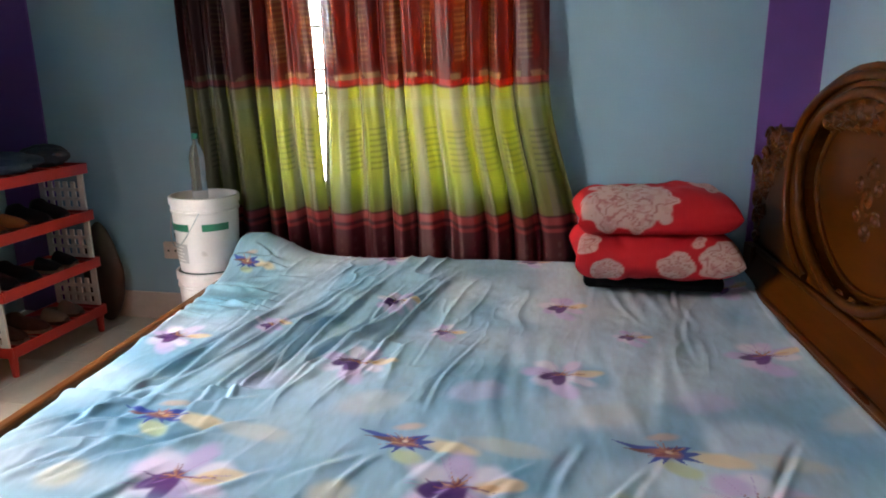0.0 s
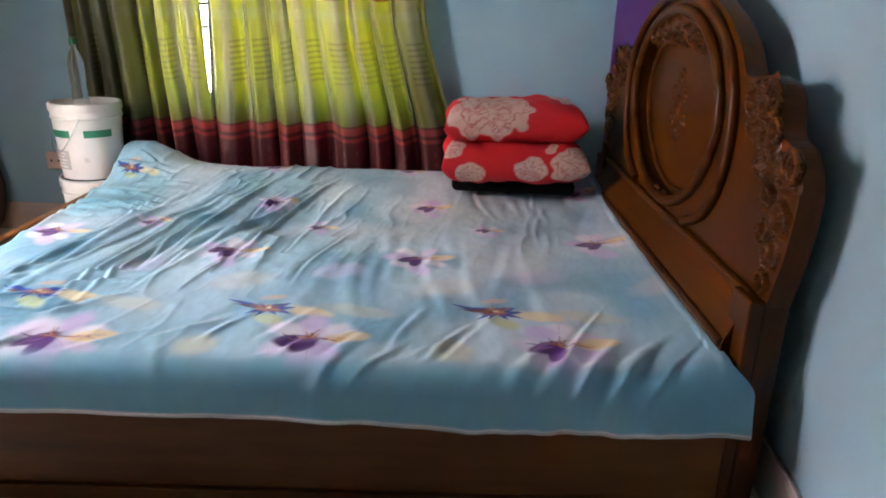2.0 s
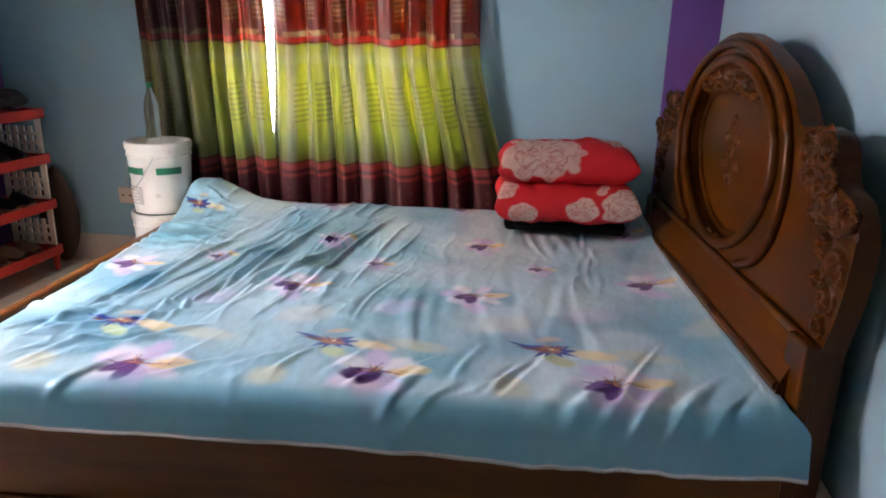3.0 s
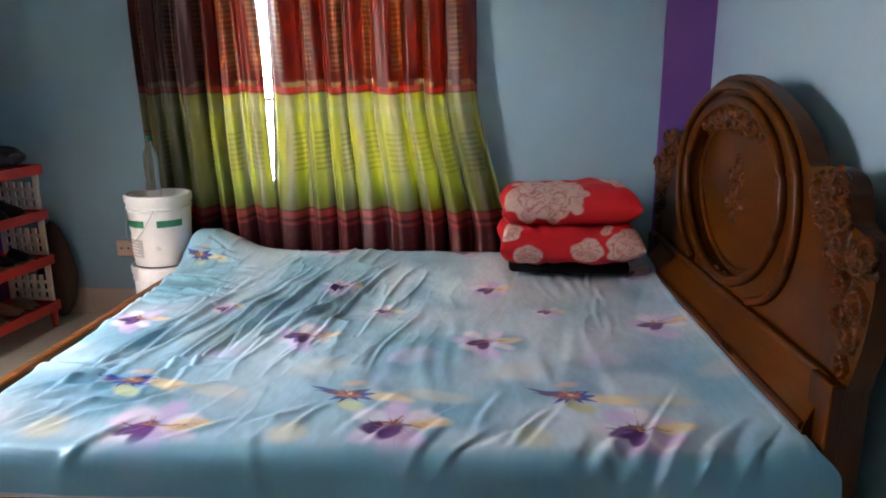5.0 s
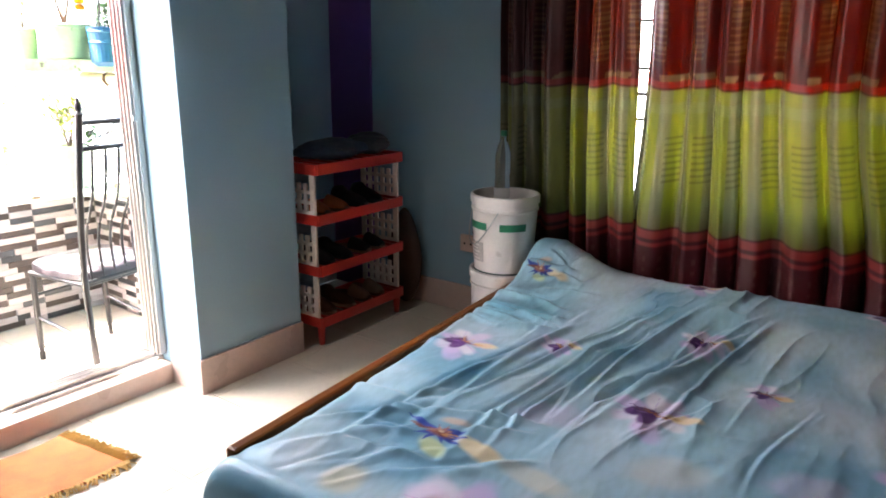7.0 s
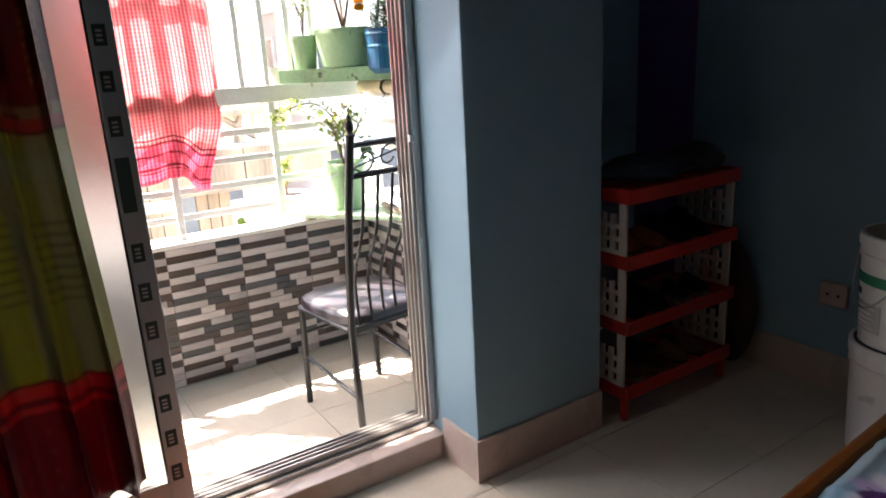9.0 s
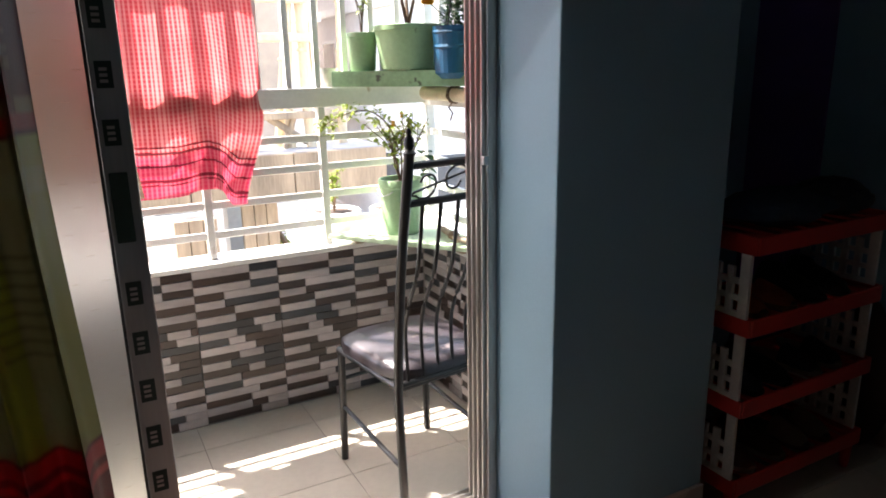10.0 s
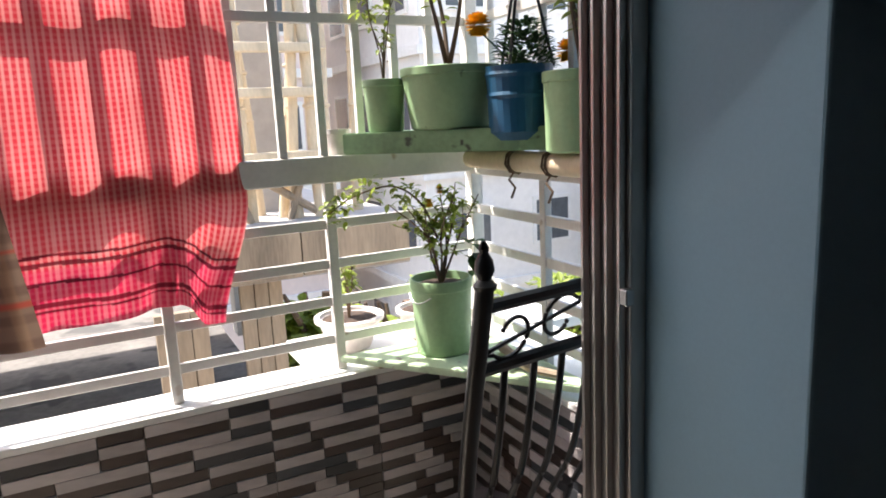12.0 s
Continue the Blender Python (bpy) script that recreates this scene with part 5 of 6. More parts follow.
# every tile repeats one mosaic of strips: (row, from, to, tone)
rs = random.Random(12)
PANEL, ROWS_N = 0.312, 20
ROW_H = (TOP - 0.022) / ROWS_N
MOSAIC = []
for r in range(ROWS_N):
    cut = rs.choice((0.34, 0.45, 0.55, 0.66))
    tones = ("light", "dark") if r % 2 else ("dark", "light")
    if rs.random() < 0.25:
        second = min(0.92, cut + rs.choice((0.2, 0.3)))
        MOSAIC += [(r, 0.0, cut, tones[0]), (r, cut, second, tones[1]), (r, second, 1.0, tones[0])]
    else:
        MOSAIC += [(r, 0.0, cut, tones[0]), (r, cut, 1.0, tones[1])]
TONE = {"light": (STRIP_LIGHT,), "dark": (STRIP_DARK, STRIP_GREY, STRIP_DARK)}


# ---- railing ----
railing = thing("balcony_railing", (-4.19, 2.0, TOP), "white painted iron balcony railing on the parapet", "railing")
RXW, RYN = -4.19, 2.68
LOW = (0.720, 0.832, 0.940, 1.053)
for y in (0.416, 0.865, 1.314, 1.763, 2.212):
    part("post", cube(RXW - 0.014, RXW + 0.014, y - 0.014, y + 0.014, TOP, 1.168, 0.003), RAIL, railing)
for x in (-3.82, -3.45):
    part("post", cube(x - 0.012, x + 0.012, RYN - 0.012, RYN + 0.012, TOP, 1.168, 0.003), RAIL, railing)
part("corner_post", cube(RXW - 0.02, RXW + 0.02, RYN - 0.02, RYN + 0.02, TOP, ROOF, 0.003), RAIL, railing)
for z in LOW:
    part("rail", cube(RXW - 0.005, RXW + 0.005, B_S, RYN, z - 0.014, z + 0.014, 0.003), RAIL, railing)
    part("rail", cube(RXW, -3.131, RYN - 0.008, RYN + 0.008, z - 0.014, z + 0.014, 0.003), RAIL, railing)
part("beam", cube(RXW - 0.018, RXW + 0.018, B_S, RYN + 0.018, 1.168, 1.242, 0.004), RAIL, railing)
part("beam", cube(RXW + 0.0185, -3.131, RYN - 0.025, RYN + 0.025, 1.160, 1.232, 0.004), RAIL, railing)
for k in range(25):
    y = 2.545 - 0.1125 * k
    part("bar", cube(RXW - 0.010, RXW + 0.010, y - 0.011, y + 0.011, 1.242, ROOF, 0.002), RAIL, railing)
for k in range(8):
    x = -4.07 + 0.125 * k
    part("bar", cube(x - 0.010, x + 0.010, RYN - 0.010, RYN + 0.010, 1.232, ROOF, 0.002), RAIL, railing)
for z in (1.605, 2.10):
    part("top_rail", cube(RXW - 0.012, RXW + 0.012, B_S, RYN, z - 0.013, z + 0.013, 0.002), RAIL, railing)
    part("top_rail", cube(RXW, -3.131, RYN - 0.012, RYN + 0.012, z - 0.013, z + 0.013, 0.002), RAIL, railing)


# ---- chair ----
def iron_chair(m):
    """Iron chair with a padded seat, wavy back bars and ball finials; local x points backwards, y to the side."""
    ch = thing("iron_chair", (0, 0, 0), "black iron dining chair with a worn dark leatherette seat", "chair")
    n = 24
    bm = bmesh.new()
    rings = []
    for s, z in ((0.93, 0.415), (0.99, 0.422), (1.0, 0.440), (0.985, 0.455), (0.90, 0.468), (0.55, 0.474), (0.2, 0.476)):
        ring = []
        for k in range(n):
            a = 2 * math.pi * k / n
            c, d = math.cos(a), math.sin(a)
            q = (abs(c) ** 5 + abs(d) ** 5) ** (-1 / 5)
            ring.append(bm.verts.new((0.195 * s * q * c, 0.185 * s * q * d * (1 - 0.06 * c), z - 0.006 * (c * s) ** 2)))
        rings.append(ring)
    for a, b in zip(rings, rings[1:]):
        for k in range(n):
            bm.faces.new((a[k], a[(k + 1) % n], b[(k + 1) % n], b[k]))
    bm.faces.new(list(reversed(rings[0]))), bm.faces.new(rings[-1])
    part("seat", bm, LEATHERETTE, ch, "worn dark leatherette seat pad", smooth=True)
    bm = bmesh.new()
    loop = [(-0.185, -0.170, 0.405), (0.185, -0.165, 0.405), (0.185, 0.165, 0.405), (-0.185, 0.170, 0.405), (-0.185, -0.170, 0.405)]
    for a, b in zip(loop, loop[1:]):
        tube(bm, [a, b], 0.011, 8)
    part("seat_frame", bm, BLACK_IRON, ch, smooth=True)
    for s in (-1, 1):
        part("front_leg", tube(bmesh.new(), [(-0.178, s * 0.165, 0.41), (-0.182, s * 0.172, 0.0)], 0.0125, 10), BLACK_IRON, ch, smooth=True)
        post = part("back_post", tube(bmesh.new(), smooth_line([(0.205, s * 0.170, 0.0), (0.192, s * 0.168, 0.22), (0.196, s * 0.172, 0.45), (0.258, s * 0.188, 0.78), (0.340, s * 0.203, 1.105)]), 0.0135, 10), BLACK_IRON, ch, smooth=True)
        part("finial", lathe(bmesh.new(), (0.341, s * 0.2035, 1.100), [(0.015, 0), (0.017, 0.006), (0.009, 0.014), (0.014, 0.026), (0.012, 0.040), (0.006, 0.050), (0.008, 0.056), (0.003, 0.066)], 12), BLACK_IRON, post, smooth=True)
        part("side_stretcher", tube(bmesh.new(), [(-0.18, s * 0.168, 0.20), (0.19, s * 0.168, 0.15)], 0.008, 8), BLACK_IRON, ch, smooth=True)
    part("front_stretcher", tube(bmesh.new(), [(-0.18, -0.168, 0.30), (-0.18, 0.168, 0.30)], 0.007, 8), BLACK_IRON, ch, smooth=True)
    part("back_stretcher", tube(bmesh.new(), [(0.19, -0.168, 0.415), (0.19, 0.168, 0.415)], 0.010, 8), BLACK_IRON, ch, smooth=True)
    for z, x in ((1.072, 0.331), (0.972, 0.306)):
        part("back_rail", tube(bmesh.new(), [(x, -0.199, z), (x, 0.199, z)], 0.0105, 8), BLACK_IRON, ch, smooth=True)
    for k in range(6):
        y = -0.145 + 0.058 * k
        part("back_bar", tube(bmesh.new(), smooth_line([(0.306, y, 0.972), (0.290, y, 0.87), (0.262, y * 0.98, 0.76), (0.205, y * 0.95, 0.65), (0.182, y * 0.93, 0.56), (0.190, y * 0.93, 0.415)]), 0.0058, 8), BLACK_IRON, ch, smooth=True)
    for k in range(2):
        mid = -0.094 + 0.188 * k
        half_s = []
        for i in range(22):
            t = i / 21
            a = math.pi * (0.15 + 1.75 * (1 - t)) + math.pi
            r = 0.017 + 0.021 * t
            half_s.append(Vector((0.0, -0.046 + r * math.cos(a) * 1.10, -0.002 + r * math.sin(a) * 1.12)))
        pts = [p + Vector((0.318 + 0.25 * p.z, mid, 1.022)) for p in half_s] + [Vector((0.318 - 0.25 * p.z, mid - p.y, 1.022 - p.z)) for p in reversed(half_s)]
        part("curl", tube(bmesh.new(), smooth_line(pts, 2), 0.0034, 6), BLACK_IRON, ch, smooth=True)
    ch.matrix_basis = m
    return ch


iron_chair(pose(-3.482, 2.234, 0.0, 0, 0, 7))

# ---- washing on the line ----
line = thing("clothes_line", (-4.06, 1.4, 1.72), "thin grey washing line across the balcony", "clothes line")
part("cord", tube(bmesh.new(), [(-4.158, B_S, 1.74), (-4.158, 1.4, 1.705), (-4.158, RYN, 1.73)], 0.004, 6), BLACK_IRON, line)
rows, cols = 270, 240
s, t = np.meshgrid(np.linspace(0, 1, cols), np.linspace(0, 1, rows))
# the free corner is gathered and turned up, and its tip hangs below the fold
gather = np.exp(-((s - 0.73) / 0.09) ** 2)
ya = 1.27 + 0.690 * s - 0.045 * t * (1 - s) + 0.03 * np.sin(2.2 * t) * s ** 2 - 0.085 * step(0.62, 1.0, t) * step(0.72, 1.0, s)
hem = 0.858 + 0.012 * np.sin(5 * s) + 0.030 * s + 0.030 * gather - 0.045 * step(0.80, 0.93, s)
za = 1.705 + (hem - 1.705) * t
pleat = np.sin(2 * math.pi * (s - 0.5) / 0.23 + 1.1 * np.sin(2.4 * t))
xa = -4.158 + 0.005 * np.sin(16 * s + 2 * t) + 0.007 * t * np.sin(5 * s) + 0.005 * pleat * (0.4 + t) + 0.003 * np.sin(43 * s + 6 * np.sin(3 * t)) * t
xa = xa + step(0.74, 0.95, t) * gather * (0.022 + 0.012 * np.sin(60 * (s + 0.25 * t))) + 0.012 * step(0.94, 1.0, s) * np.sin(9 * t)
U, V = s * 0.74, t * 0.84 + 0.012 * np.sin(3.5 * s)
C = np.ones(s.shape + (3,)) * np.array((0.52, 0.095, 0.110))
warp, weft = np.mod(U, 0.0150) < 0.0068, np.mod(V, 0.0150) < 0.0068
C = over(C, warp * 0.55, (0.74, 0.46, 0.43))
C = over(C, weft * 0.20, (0.72, 0.40, 0.37))
C = over(C, step(0.815, 0.83, t) * 0.45, (0.52, 0.05, 0.13))
for v0, wide in ((0.800, 0.004), (0.824, 0.006), (0.878, 0.004), (0.940, 0.007), (0.958, 0.003)):
    C = over(C, (np.abs(t + 0.016 * np.sin(4 * s) + 0.02 * gather * (t - 0.7) - v0) < wide) * 0.9, (0.05, 0.012, 0.018))
C = over(C, (np.abs(t - 0.045) < 0.004) * 0.8, (0.10, 0.02, 0.03))
C = over(C, 0.22 * vnoise(U, V, 18, 41), (0.46, 0.06, 0.07))
fabric("checked_towel", np.stack([xa, ya, za], -1), C, CHECK, (-4.06, 1.6, 0.88), "thin red checked cotton towel hanging on the line", "towel")
rows, cols = 130, 90
s, t = np.meshgrid(np.linspace(0, 1, cols), np.linspace(0, 1, rows))
ya = 1.06 + 0.46 * s - 0.10 * (1 - t) * s
za = 1.705 + (0.935 + 0.02 * s - 1.705) * t
xa = -3.76 + 0.022 * np.sin(14 * s + t) - 0.28 * (1 - t) ** 2 * 0
U, V = s * 0.46, t * 0.77
C = np.ones(s.shape + (3,)) * np.array((0.15, 0.11, 0.085))
C = over(C, (np.mod(V, 0.05) < 0.018) * 0.5, (0.07, 0.045, 0.04))
C = over(C, (np.mod(U, 0.06) < 0.02) * 0.4, (0.22, 0.15, 0.10))
C = over(C, (np.mod(V + 0.02, 0.10) < 0.008) * 0.7, (0.28, 0.06, 0.05))
fabric("checked_cloth", np.stack([xa, ya, za], -1), C, CHECK, (-3.76, 1.2, 0.93), "brown checked cotton cloth hanging on a line", "cloth")
line2 = thing("clothes_line", (-3.76, 1.0, 1.70), "thin grey washing line across the balcony", "clothes line")
part("cord", tube(bmesh.new(), [(-3.76, B_S, 1.72), (-3.76, 1.2, 1.705), (-3.76, PARAPET_Y, 1.72)], 0.004, 6), BLACK_IRON, line2)


# ---- plants ----
def leaf_blade(bm, p, d, length, width, droop, rs):
    """One leaf: two halves folded on a rib, bending over."""
    d = d.normalized()
    side = d.cross(Vector((0, 0, 1)))
    side = side.normalized() if side.length > 0.01 else Vector((1, 0, 0))
    up = side.cross(d)
    pts = []
    for t, w in ((0, 0.05), (0.3, 0.85), (0.6, 1.0), (0.85, 0.55), (1, 0.02)):
        c = p + d * length * t - Vector((0, 0, 1)) * droop * length * t * t
        pts.append((bm.verts.new(c - side * width * w * 0.5 + up * width * 0.12 * w), bm.verts.new(c), bm.verts.new(c + side * width * w * 0.5 + up * width * 0.12 * w)))
    for a, b in zip(pts, pts[1:]):
        bm.faces.new((a[0], a[1], b[1], b[0]))
        bm.faces.new((a[1], a[2], b[2], b[1]))


def grow(owner, at, height, spread, stems, leaves, leaf_len, seed, leaf_mat=None, lean=(0, 0), thick=0.006, flowers=0):
    """Stems that fork, with leaves along the twigs; under the plant's own thing."""
    rs = random.Random(seed)
    twigs = []
    for k in range(stems):
        a = 2 * math.pi * (k + rs.random() * 0.5) / stems
        tip = Vector((at[0] + lean[0] + spread * math.cos(a) * rs.uniform(0.5, 1), at[1] + lean[1] + spread * math.sin(a) * rs.uniform(0.5, 1), at[2] + height * rs.uniform(0.7, 1)))
        mid = Vector(at).lerp(tip, 0.5) + Vector((rs.uniform(-0.02, 0.02), rs.uniform(-0.02, 0.02), height * 0.12))
        path = smooth_line([at, Vector(at).lerp(mid, 0.5) + Vector((rs.uniform(-0.01, 0.01), rs.uniform(-0.01, 0.01), 0)), mid, tip], 5)
        part("stem", tube(bmesh.new(), path, thick, 6, 0.35), BARK, owner, smooth=True)
        twigs.append(path)
        for j in range(2):
            i0 = rs.randint(6, len(path) - 4)
            q = path[i0] + Vector((rs.uniform(-1, 1), rs.uniform(-1, 1), rs.uniform(0.1, 0.9))) * spread * 0.6
            tw = smooth_line([path[i0], path[i0].lerp(q, 0.5) + Vector((0, 0, 0.01)), q], 5)
            part("twig", tube(bmesh.new(), tw, thick * 0.4, 5, 0.5), BARK, owner, smooth=True)
            twigs.append(tw)
    bm = bmesh.new()
    for k in range(leaves):
        tw = rs.choice(twigs)
        p = tw[rs.randint(len(tw) // 3, len(tw) - 1)]
        d = Vector((rs.uniform(-1, 1), rs.uniform(-1, 1), rs.uniform(-0.3, 0.8)))
        leaf_blade(bm, p, d, leaf_len * rs.uniform(0.6, 1.2), leaf_len * rs.uniform(0.35, 0.55), rs.uniform(0.1, 0.5), rs)
    part("foliage", bm, leaf_mat or LEAF, owner)
    for k in range(flowers):
        tw = rs.choice(twigs)
        part("flower", petals(tw[-1], 0.012, rs), PETAL, owner)


def petals(c, r, rs, layers=5):
    """A full round flower head of many short petals."""
    bm = bmesh.new()
    for l in range(layers):
        el = -0.95 + 2.4 * l / layers
        n = 22 - 2 * l
        for k in range(n):
            a = 2 * math.pi * (k + 0.5 * (l % 2)) / n
            d = Vector((math.cos(a) * math.cos(el), math.sin(a) * math.cos(el), math.sin(el)))
            s = Vector((-math.sin(a), math.cos(a), 0)) * r * 0.34
            p, q = Vector(c) + d * r * 0.2, Vector(c) + d * r * rs.uniform(0.9, 1.1)
            v = [bm.verts.new(p - s * 0.5), bm.verts.new(p + s * 0.5), bm.verts.new(q + s), bm.verts.new(q - s)]
            bm.faces.new(v)
    return bm


def pot(name, at, r0, r1, h, material, label, lip=1.012):
    """A tapered pot with a rolled lip and soil inside."""
    p = thing(name, at, label, "plant pot")
    part("pot", lathe(bmesh.new(), at, [(r0 * 0.92, 0), (r0, 0.005), (r1 * 0.97, h * 0.86), (r1 * lip, h * 0.875), (r1 * lip, h * 0.985), (r1 * (lip - 0.03), h), (r1 * 0.92, h), (r1 * 0.90, h * 0.9)], 36), material, p, smooth=True)
    part("soil", lathe(bmesh.new(), at, [(r1 * 0.80, h * 0.80), (r1 * 0.90, h * 0.895), (r1 * 0.5, h * 0.93), (0.004, h * 0.935)], 24), SOIL, p, "dry brown soil")
    return p


# corner shelf on the parapet
def wedge(a, b, c, z0, z1):
    bm = bmesh.new()
    lo, hi = [bm.verts.new((*p, z0)) for p in (a, b, c)], [bm.verts.new((*p, z1)) for p in (a, b, c)]
    bm.faces.new(lo), bm.faces.new(hi)
    for i in range(3):
        bm.faces.new((lo[i], lo[(i + 1) % 3], hi[(i + 1) % 3], hi[i]))
    bmesh.ops.recalc_face_normals(bm, faces=bm.faces[:])
    bmesh.ops.bevel(bm, geom=bm.edges[:], offset=0.003, segments=2, affect="EDGES")
    return bm


own("corner_shelf", wedge((-4.165, 2.200), (-3.560, 2.655), (-4.165, 2.655), 0.655, 0.675), SHELF_GREEN, "pale green painted triangular shelf board on two props", "shelf", at=(-4.05, 2.5, 0.655))
for x, y in ((-4.05, 2.60), (-3.78, 2.60), (-4.14, 2.32)):
    own("wood_block", cube(x - 0.03, x + 0.03, y - 0.02, y + 0.02, TOP, 0.655, 0.003), PLANK, "small wood block under the corner shelf", "block", at=(x, y, TOP), group="shelf blocks")
p = pot("flower_pot", (-4.040, 2.474, 0.675), 0.078, 0.088, 0.215, POT_GREEN, "pale green painted metal pot with a leafy shrub")
hook = [(-4.040 + 0.090 * math.cos(a), 2.474 + 0.090 * math.sin(a), 0.85 - 0.02 * math.sin(math.pi * k / 8)) for k, a in ((k, radians(-110 + 8 * k)) for k in range(9))]
part("wire_ear", tube(bmesh.new(), hook, 0.002, 5), STEEL, p)
grow(p, (-4.040, 2.474, 0.865), 0.30, 0.15, 8, 420, 0.030, 3, LEAF, thick=0.0045, flowers=4, lean=(0.0, -0.02))
# one long branch arching over the rail
branch = smooth_line([(-4.04, 2.47, 1.00), (-4.05, 2.43, 1.10), (-4.06, 2.35, 1.155), (-4.07, 2.24, 1.135), (-4.07, 2.17, 1.095)], 6)
part("branch", tube(bmesh.new(), branch, 0.004, 6, 0.4), BARK, p, smooth=True)
rs2 = random.Random(19)
bm = bmesh.new()
for k in range(150):
    q = branch[rs2.randint(len(branch) // 4, len(branch) - 1)] + Vector((rs2.uniform(-0.03, 0.03), rs2.uniform(-0.03, 0.03), rs2.uniform(-0.035, 0.03)))
    leaf_blade(bm, q, Vector((rs2.uniform(-1, 1), rs2.uniform(-1, 1), rs2.uniform(-0.4, 0.7))), rs2.uniform(0.020, 0.034), 0.014, 0.3, rs2)
part("branch_leaves", bm, LEAF, p)
bm = bmesh.new()
rs2 = random.Random(8)
for k in range(14):
    leaf_blade(bm, Vector((-3.96 + rs2.uniform(-0.03, 0.03), 2.54, 0.94 + rs2.uniform(-0.05, 0.05))), Vector((rs2.uniform(0.2, 1), rs2.uniform(-0.5, 0.5), rs2.uniform(-0.2, 0.6))), 0.055, 0.034, 0.3, rs2)
part("broad_leaves", bm, LEAF_DARK, p)

stick = thing("wood_stick", (-3.80, 2.56, 0.675), "short weathered wood stick lying on the corner shelf", "stick")
part("branch", tube(bmesh.new(), smooth_line([(-3.93, 2.60, 0.690), (-3.84, 2.575, 0.697), (-3.74, 2.565, 0.692), (-3.66, 2.60, 0.690)], 4), 0.015, 8, 0.7), PLANK, stick, smooth=True)
part("knot", lathe(bmesh.new(), (-3.79, 2.568, 0.680), [(0.008, 0), (0.021, 0.008), (0.023, 0.020), (0.014, 0.032), (0.003, 0.036)], 10), BARK, stick, smooth=True)

# upper board with its pots, slung in the corner of the railing
own("pot_board", wedge((-4.165, 2.255), (-3.66, 2.640), (-4.165, 2.655), 1.2425, 1.300), BOARD_GREEN, "weathered green painted board resting on the railing beam", "shelf", at=(-4.02, 2.5, 1.2425))
pole = thing("bamboo_pole", (-3.6, 2.60, 1.18), "dry bamboo pole tied along the railing", "pole")
part("cane", tube(bmesh.new(), [(-4.10, 2.622, 1.212), (-3.6, 2.618, 1.208), (-3.14, 2.616, 1.204)], 0.028, 12), BAMBOO, pole, smooth=True)
for x in (-3.86, -3.70):
    part("binding", tube(bmesh.new(), [(x + 0.034 * math.sin(0.4 * k) * 0.2, 2.620 + 0.032 * math.cos(0.8 * k), 1.210 + 0.032 * math.sin(0.8 * k)) for k in range(22)] + [(x + 0.012, 2.588, 1.165), (x + 0.030, 2.594, 1.145), (x + 0.018, 2.590, 1.118)], 0.0035, 5), BARK, pole)
p = pot("flower_pot", (-4.110, 2.365, 1.300), 0.048, 0.058, 0.138, POT_GREEN, "small pale green pot with a thin sapling on the board")
grow(p, (-4.110, 2.365, 1.43), 0.28, 0.06, 4, 110, 0.026, 11, LEAF, thick=0.003)
p = pot("flower_pot", (-4.000, 2.515, 1.300), 0.114, 0.136, 0.160, POT_GREEN, "wide pale green tub with a young tree on the board")
grow(p, (-4.000, 2.505, 1.45), 0.40, 0.17, 3, 70, 0.050, 21, LEAF, thick=0.008)
p = thing("hanging_pot", (-3.800, 2.595, 1.268), "blue plastic can as a hanging pot with yellow marigolds", "plant pot")
can = part("can", lathe(bmesh.new(), (-3.800, 2.595, 1.268), [(0.060, 0), (0.070, 0.012), (0.078, 0.02), (0.080, 0.10), (0.083, 0.108), (0.080, 0.116), (0.083, 0.15), (0.086, 0.158), (0.083, 0.165), (0.084, 0.178), (0.076, 0.178), (0.075, 0.15)], 28), POT_BLUE, p, "blue ribbed plastic can")
part("soil", lathe(bmesh.new(), (-3.800, 2.595, 1.268), [(0.06, 0.14), (0.074, 0.160), (0.03, 0.166), (0.003, 0.167)], 18), SOIL, p)
for dx, dy in ((-0.082, 0.0), (0.06, 0.06), (0.05, -0.06)):
    part("hanging_cord", tube(bmesh.new(), [(-3.800 + dx, 2.595 + dy, 1.441), (-3.785, 2.600, 1.75), (-3.78, 2.58, 2.10)], 0.004, 6), BLACK_IRON, p)
rs2 = random.Random(5)
bm = bmesh.new()
for k in range(560):
    a, h, r = rs2.uniform(0, 6.283), rs2.uniform(0, 1), rs2.uniform(0, 1) ** 0.5
    q = Vector((-3.79 + 0.072 * r * math.cos(a) * (1 - 0.35 * h), 2.605 + 0.072 * r * math.sin(a) * (1 - 0.35 * h), 1.435 + 0.115 * h))
    leaf_blade(bm, q, Vector((math.cos(a), math.sin(a), rs2.uniform(0, 1.2))), 0.026, 0.013, 0.3, rs2)
part("foliage", bm, LEAF_DARK, p)
for c in ((-3.83, 2.500, 1.545), (-3.77, 2.722, 1.480)):
    part("stalk", tube(bmesh.new(), [(-3.795, 2.595, 1.435), (c[0], c[1], c[2] - 0.012)], 0.0022, 5), LEAF_DARK, p)
    part("marigold", petals(c, 0.030, rs2, 9), PETAL, p, "yellow marigold head")
p = pot("flower_pot", (-3.635, 2.662, 1.237), 0.090, 0.096, 0.185, POT_GREEN, "pale green tall pot on the bamboo pole")
grow(p, (-3.635, 2.662, 1.40), 0.40, 0.09, 4, 70, 0.055, 31, LEAF, thick=0.006)
